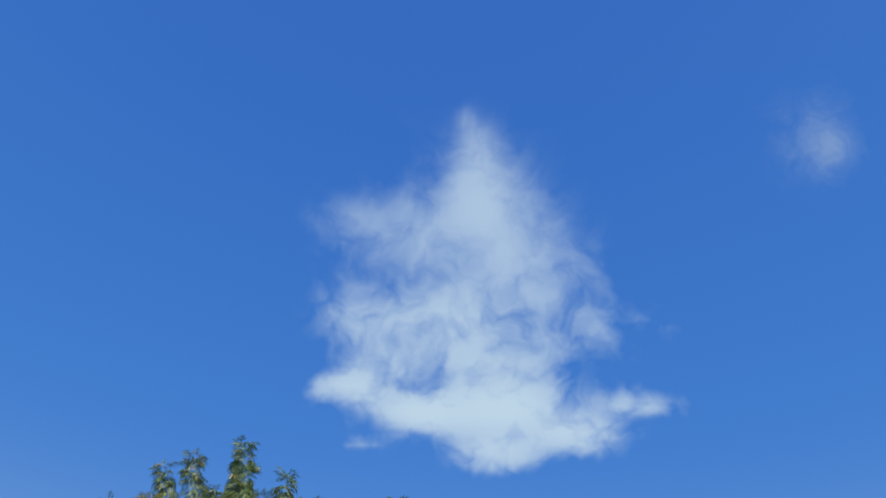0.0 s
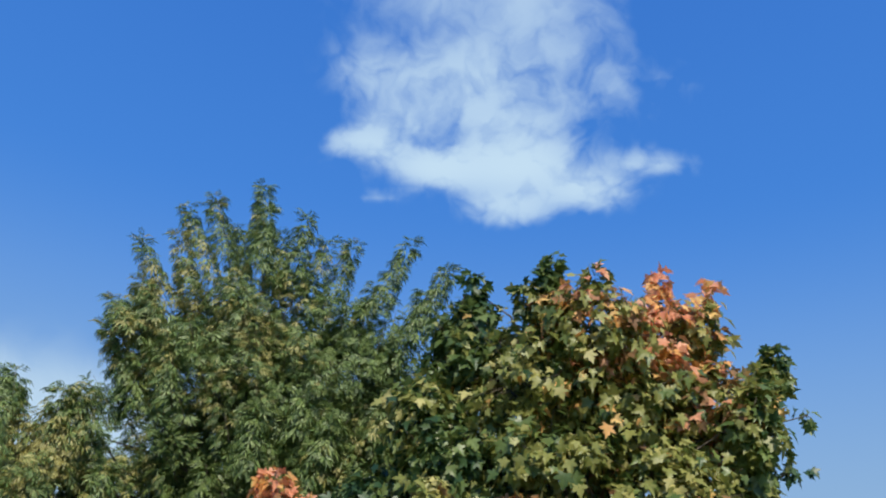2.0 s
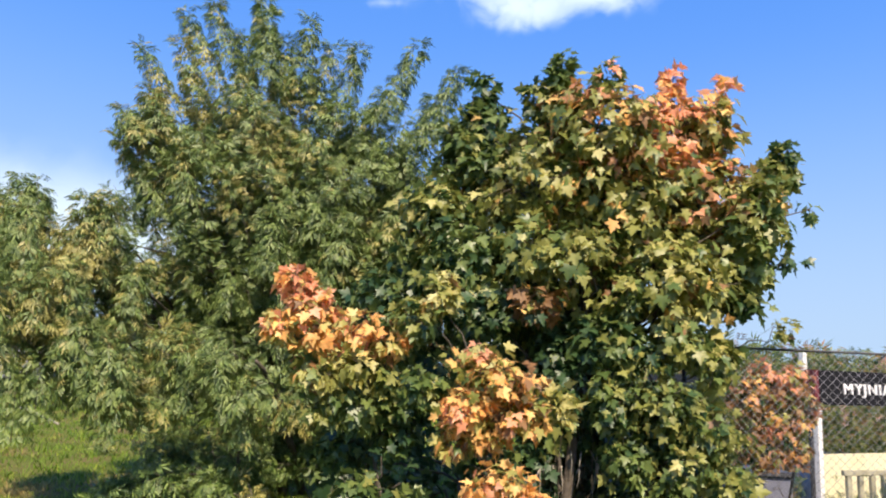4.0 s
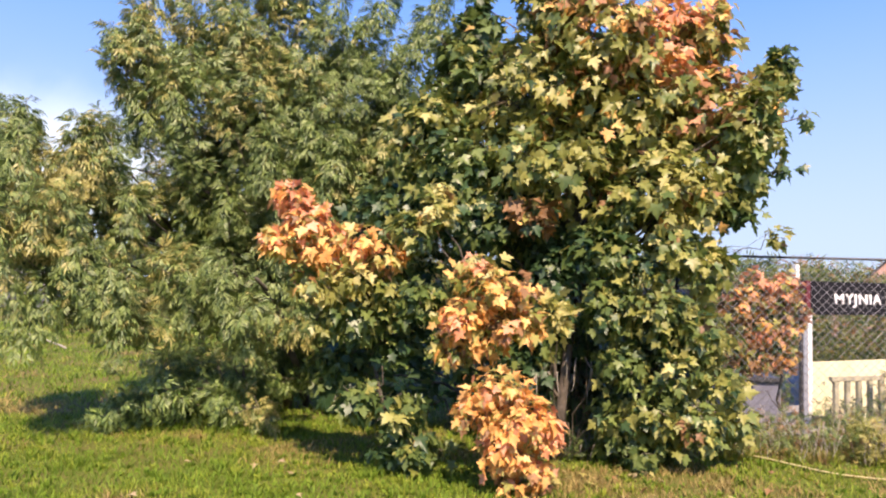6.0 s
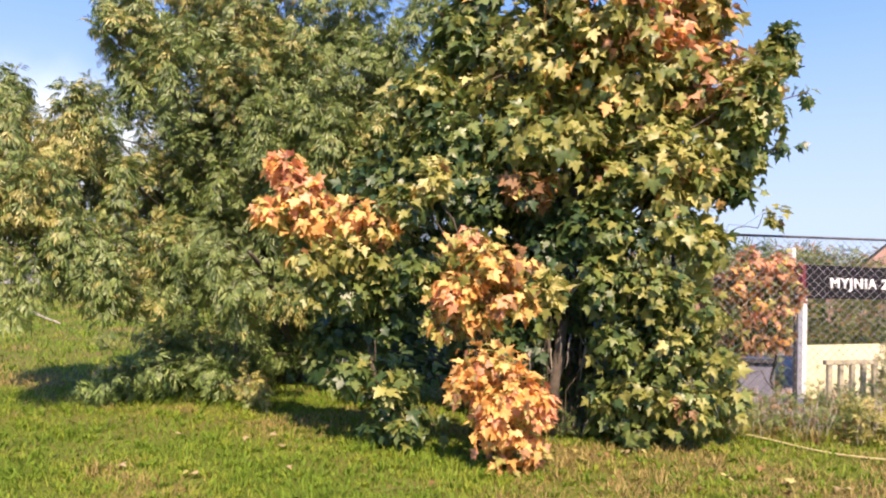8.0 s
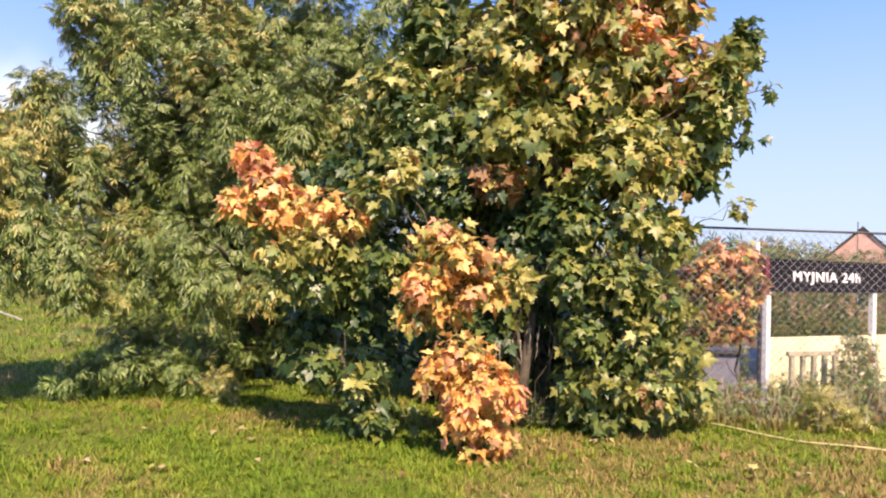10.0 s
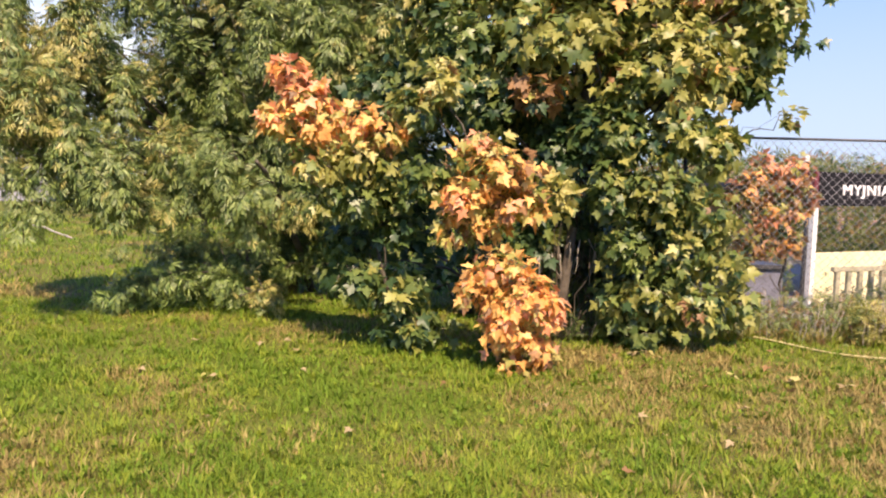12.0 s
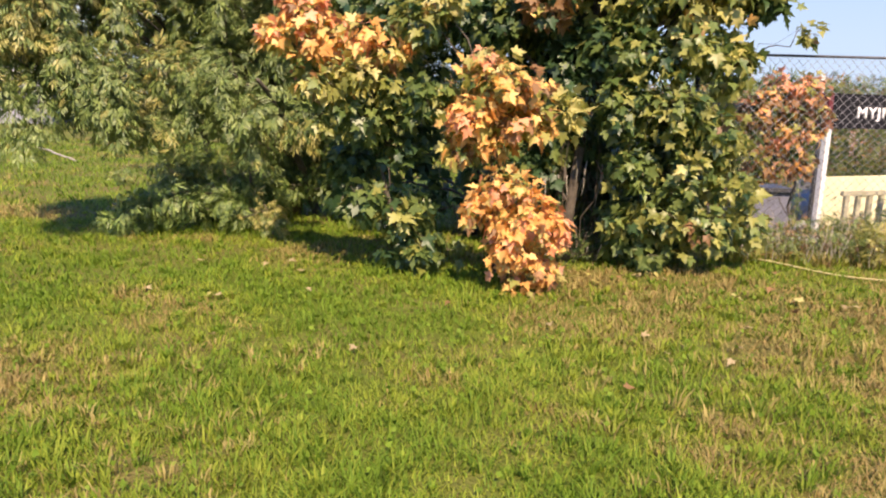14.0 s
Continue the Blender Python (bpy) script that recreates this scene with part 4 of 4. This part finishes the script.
railing = thing("railing", (7.9, 15.15, -1.245), "low weathered railing standing before the cream wall", "railing")
railing.rotation_euler = (0, 0, radians(20))
MOSSY = plain_material("mossy_concrete", (0.26, 0.24, 0.16), (0.48, 0.45, 0.33), scale=6, rough=0.95, bump=0.5)
part("rail", solid("rail", boxes([(0, -0.05, 1.06, 1.5, 0.05, 1.16)], 0.01), MOSSY), railing)
for k in range(5):
    part("post", solid("post", boxes([(0.08 + 0.32 * k, -0.04, 0, 0.20 + 0.32 * k, 0.04, 1.055)], 0.01), MOSSY), railing)

# ---- weeds, hose, litter ----
def weeds(name, count, x0, x1, y0, y1, tall, label, mats, seed, blade, size):
    r = np.random.RandomState(seed)
    x, y = r.uniform(x0, x1, count), r.uniform(y0, y1, count)
    z = swell(x, y) + tall * r.rand(count) ** 1.3 * (0.75 + 0.35 * np.sin(3.1 * x) * np.sin(5 * y + 1))
    P = np.stack([x, y, z + 0.03], 1)
    D, N = unit(r.normal(0, 1, P.shape) + np.array([0, 0, 0.3])), unit(r.normal(0, 0.6, P.shape) + np.array([0, -0.3, 0.8]))
    me = scatter(name, blade, P, frames_of(D, N), r.uniform(0.5, 1.2, count) * size, mats, r.randint(0, len(mats), count))
    ob = tagged(new(name, me), label, "weeds", kind="stuff")
    if tall < 0.1:
        return ob
    runs = []
    for px, py in zip(x[::11], y[::11]):
        q = np.array([px, py, float(swell(px, py))])
        runs.append((bent(q, q + np.array([r.normal(0, 0.06), r.normal(0, 0.06), tall * r.uniform(0.4, 1.1)]), 4, 0, 0.012), (0.004, 0.0035, 0.003, 0.0015)))
    v, f = tubes(runs, 3)
    tagged(new("weed_stalks", mesh_of("weed_stalks", v, f, [DRY])), "dry pale stalks among the weeds", "weeds", kind="stuff")
    return ob


weeds("weeds", 5200, 2.2, 7.0, 6.95, 8.1, 0.42, "rank grey-green and brown weeds along the fence", [GREEN, ELDER_G, BROWN, SHRUB_SHADED_G, OLIVE], 31, ELDER, 0.085)
weeds("weeds", 520, 3.95, 4.45, 6.95, 7.35, 0.42, "yellow-leaved weed beside the fence", [YELLOW, OLIVE], 32, ELDER, 0.13)
weeds("weeds", 1300, 8.0, 14.0, 14.2, 16.4, 1.0, "dark shrubs in front of the cream wall", [GREEN, DARK], 33, ELDER, 0.2)
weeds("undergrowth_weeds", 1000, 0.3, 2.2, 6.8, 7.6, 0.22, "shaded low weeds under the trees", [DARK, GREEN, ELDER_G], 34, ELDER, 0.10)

weeds("clover", 1500, -3.6, 4.0, 2.2, 6.0, 0.045, "small broad-leaved clover among the grass", [GRASS[0]], 35, MAPLE, 0.028)
HOSE = plain_material("pale_yellow_hose", (0.42, 0.36, 0.16), (0.55, 0.48, 0.25), rough=0.5)
hx = np.linspace(0, 1, 40)
pts = np.stack([2.62 + 2.4 * hx, 7.25 - 2.4 * hx + 1.4 * hx * hx + 0.03 * np.sin(9 * hx), 0 * hx], 1)
pts[:, 2] = swell(pts[:, 0], pts[:, 1]) + 0.035 + 0.014 * np.sin(14 * hx)
v, f = tubes([(pts, np.full(40, 0.008))], 8)
tagged(new("garden_hose", mesh_of("garden_hose", v, f, [HOSE])), "pale yellow hose lying on the grass by the fence", "hose")

# dry brush and pale stems in the shade
brush = thing("dead_brush", (1.08, 7.05, 0), "tangle of grey dead stems and pale dry stalks under the maple", "brush")
runs = []
for k in range(60):
    p = np.array([rng.uniform(-0.45, 0.35), rng.uniform(-0.2, 0.3), 0.0])
    runs.append((bent(p, p + np.array([rng.normal(0, 0.38), rng.normal(0, 0.2), rng.uniform(0.3, 1.6)]), 7, 0, 0.05), np.linspace(0.006, 0.0015, 7)))
v, f = tubes(runs, 4)
part("deadwood", mesh_of("deadwood", v, f, [TWIG]), brush, kind="stuff")
runs = []
for k in range(16):
    p = np.array([rng.uniform(-0.4, 0.3), rng.uniform(-0.3, -0.05), rng.uniform(0.75, 1.0)])
    runs.append((bent(p, p - np.array([rng.normal(0, 0.05), rng.normal(0, 0.05), rng.uniform(0.18, 0.4)]), 5, 0, 0.006), np.linspace(0.006, 0.003, 5)))
v, f = tubes(runs, 4)
part("dry_straw", mesh_of("dry_straw", v, f, [DRY]), brush, "pale hanging dry stalks", kind="stuff")

# fallen leaves on the lawn
FALLEN = [mesh_of("fallen_leaf", MAPLE[0] * np.array([1, 1, c]), MAPLE[1], [m]) for m, c in (
    (leaf_material("leaf_bleached", (0.24, 0.18, 0.09), (0.38, 0.30, 0.17), 0.2, 0.8, 0.2), 2.5), (YELLOW, 1.8), (BROWN, 3.0))]
for k in range(70):
    x, y = rng.uniform(0.2, 4.2), rng.uniform(3.2, 6.6)
    if k % 4 == 0:
        x = rng.uniform(-2.5, 2.0)
    elif k % 4 == 1:
        x, y = rng.uniform(0.75, 1.75), rng.uniform(5.85, 6.35)
    ob = new("fallen_leaf", FALLEN[int(rng.choice(3, p=(0.55, 0.25, 0.2)))])
    s = rng.uniform(0.04, 0.08)
    ob.matrix_basis = pose(x, y, float(swell(x, y)) + 0.05, rng.uniform(-25, 25), rng.uniform(-25, 25), rng.uniform(0, 360)) @ Matrix.Scale(s, 4)
    tagged(ob, "dry fallen maple leaf lying on the grass", "leaf", "fallen leaves")


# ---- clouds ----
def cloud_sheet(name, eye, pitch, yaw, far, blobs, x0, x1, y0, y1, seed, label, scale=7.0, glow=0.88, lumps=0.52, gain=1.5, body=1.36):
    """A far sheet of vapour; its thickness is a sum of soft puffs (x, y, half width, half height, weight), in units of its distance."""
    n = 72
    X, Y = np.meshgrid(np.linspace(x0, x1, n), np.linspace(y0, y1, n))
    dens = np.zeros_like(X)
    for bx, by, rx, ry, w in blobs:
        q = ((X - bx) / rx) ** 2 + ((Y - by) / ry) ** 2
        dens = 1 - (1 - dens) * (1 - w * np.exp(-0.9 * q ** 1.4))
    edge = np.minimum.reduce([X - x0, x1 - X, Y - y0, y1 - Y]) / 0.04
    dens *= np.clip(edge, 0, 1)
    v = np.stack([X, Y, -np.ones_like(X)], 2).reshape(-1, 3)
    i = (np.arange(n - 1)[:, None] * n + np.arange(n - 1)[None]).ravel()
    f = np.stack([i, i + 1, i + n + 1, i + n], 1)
    m, t, p, out = nodes_of("vapour")
    at = node(t, "ShaderNodeAttribute", attribute_name="thickness")
    pos = node(t, "ShaderNodeTexCoord").outputs["Object"]
    warp = node(t, "ShaderNodeTexNoise", {"Vector": pos, "Scale": scale * 1.6, "Detail": 4.0})
    wv = node(t, "ShaderNodeVectorMath", {0: warp.outputs["Color"], 1: (0.11, 0.11, 0.0)}, operation="MULTIPLY")
    sv = node(t, "ShaderNodeVectorMath", {0: pos, 1: wv.outputs[0]}, operation="ADD")
    nz = node(t, "ShaderNodeTexNoise", {"Vector": sv.outputs[0], "Scale": scale * 2.0, "Detail": 8.0, "Roughness": 0.6})
    puff = node(t, "ShaderNodeTexVoronoi", {"Vector": sv.outputs[0], "Scale": scale * 4.0, "Detail": 1.0})
    puff.feature = "SMOOTH_F1"
    puff.inputs["Smoothness"].default_value = 0.25
    k = node(t, "ShaderNodeMath", {0: nz.outputs["Fac"], 1: gain, 2: 0.15 - 0.5 * gain}, operation="MULTIPLY_ADD")
    # billows are firm at the cloud's foot and dissolve into a veil at its crown
    tall = node(t, "ShaderNodeSeparateXYZ", {0: pos})
    firm = node(t, "ShaderNodeMapRange", {"Value": tall.outputs["Y"], "From Min": -0.16, "From Max": 0.06, "To Min": -1.3 * lumps, "To Max": -0.2 * lumps})
    level = node(t, "ShaderNodeMath", {0: puff.outputs["Distance"], 1: -0.42}, operation="ADD")
    k = node(t, "ShaderNodeMath", {0: level.outputs[0], 1: firm.outputs[0], 2: k.outputs[0]}, operation="MULTIPLY_ADD")
    a = node(t, "ShaderNodeMath", {0: at.outputs["Fac"], 1: body, 2: k.outputs[0]}, operation="MULTIPLY_ADD")
    soft = node(t, "ShaderNodeMapRange", {"Value": a.outputs[0], "From Min": 0.10, "From Max": 1.2, "To Min": 0.0, "To Max": 0.97}, interpolation_type="SMOOTHSTEP")
    soft = node(t, "ShaderNodeMath", {0: soft.outputs[0], 1: at.outputs["Fac"]}, operation="MULTIPLY")
    soft = node(t, "ShaderNodeMath", {0: soft.outputs[0], 1: 0.82}, operation="POWER", use_clamp=True)
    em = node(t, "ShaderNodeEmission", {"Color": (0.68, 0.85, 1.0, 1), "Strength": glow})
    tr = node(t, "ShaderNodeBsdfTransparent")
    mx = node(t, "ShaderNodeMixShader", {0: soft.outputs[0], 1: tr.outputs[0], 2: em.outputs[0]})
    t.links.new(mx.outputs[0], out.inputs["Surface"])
    me = mesh_of(name, v, f, [m])
    me.attributes.new("thickness", "FLOAT", "POINT").data.foreach_set("value", dens.ravel().astype(np.float32))
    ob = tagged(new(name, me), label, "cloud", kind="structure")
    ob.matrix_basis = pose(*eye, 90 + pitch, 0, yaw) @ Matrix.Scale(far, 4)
    return ob


CLOUD_CROWN = [
    (0.02, 0.0, 0.10, 0.13, 0.55), (0.03, 0.09, 0.055, 0.07, 0.48), (0.022, 0.145, 0.026, 0.04, 0.28), (0.004, 0.185, 0.014, 0.018, 0.24),
    (-0.10, 0.02, 0.085, 0.06, 0.40), (-0.17, 0.04, 0.05, 0.035, 0.2), (0.11, -0.01, 0.075, 0.09, 0.36), (0.17, -0.05, 0.05, 0.05, 0.25),
    (-0.15, -0.09, 0.06, 0.05, 0.34), (0.28, -0.10, 0.05, 0.02, 0.14), (0.22, -0.11, 0.06, 0.035, 0.18)]
CLOUD_BASE = [
    (-0.075, -0.118, 0.103, 0.06, 0.62), (0.029, -0.126, 0.095, 0.072, 0.55), (0.06, -0.174, 0.087, 0.036, 0.5),
    (-0.107, -0.162, 0.064, 0.028, 0.5), (-0.146, -0.198, 0.064, 0.027, 0.9), (-0.043, -0.23, 0.087, 0.033, 1.0),
    (0.068, -0.222, 0.111, 0.048, 1.0), (0.172, -0.254, 0.072, 0.03, 0.9), (0.259, -0.21, 0.068, 0.021, 0.7),
    (0.06, -0.285, 0.072, 0.03, 0.85), (0.156, -0.118, 0.079, 0.06, 0.35),
    (-0.13, -0.277, 0.032, 0.009, 0.45)]
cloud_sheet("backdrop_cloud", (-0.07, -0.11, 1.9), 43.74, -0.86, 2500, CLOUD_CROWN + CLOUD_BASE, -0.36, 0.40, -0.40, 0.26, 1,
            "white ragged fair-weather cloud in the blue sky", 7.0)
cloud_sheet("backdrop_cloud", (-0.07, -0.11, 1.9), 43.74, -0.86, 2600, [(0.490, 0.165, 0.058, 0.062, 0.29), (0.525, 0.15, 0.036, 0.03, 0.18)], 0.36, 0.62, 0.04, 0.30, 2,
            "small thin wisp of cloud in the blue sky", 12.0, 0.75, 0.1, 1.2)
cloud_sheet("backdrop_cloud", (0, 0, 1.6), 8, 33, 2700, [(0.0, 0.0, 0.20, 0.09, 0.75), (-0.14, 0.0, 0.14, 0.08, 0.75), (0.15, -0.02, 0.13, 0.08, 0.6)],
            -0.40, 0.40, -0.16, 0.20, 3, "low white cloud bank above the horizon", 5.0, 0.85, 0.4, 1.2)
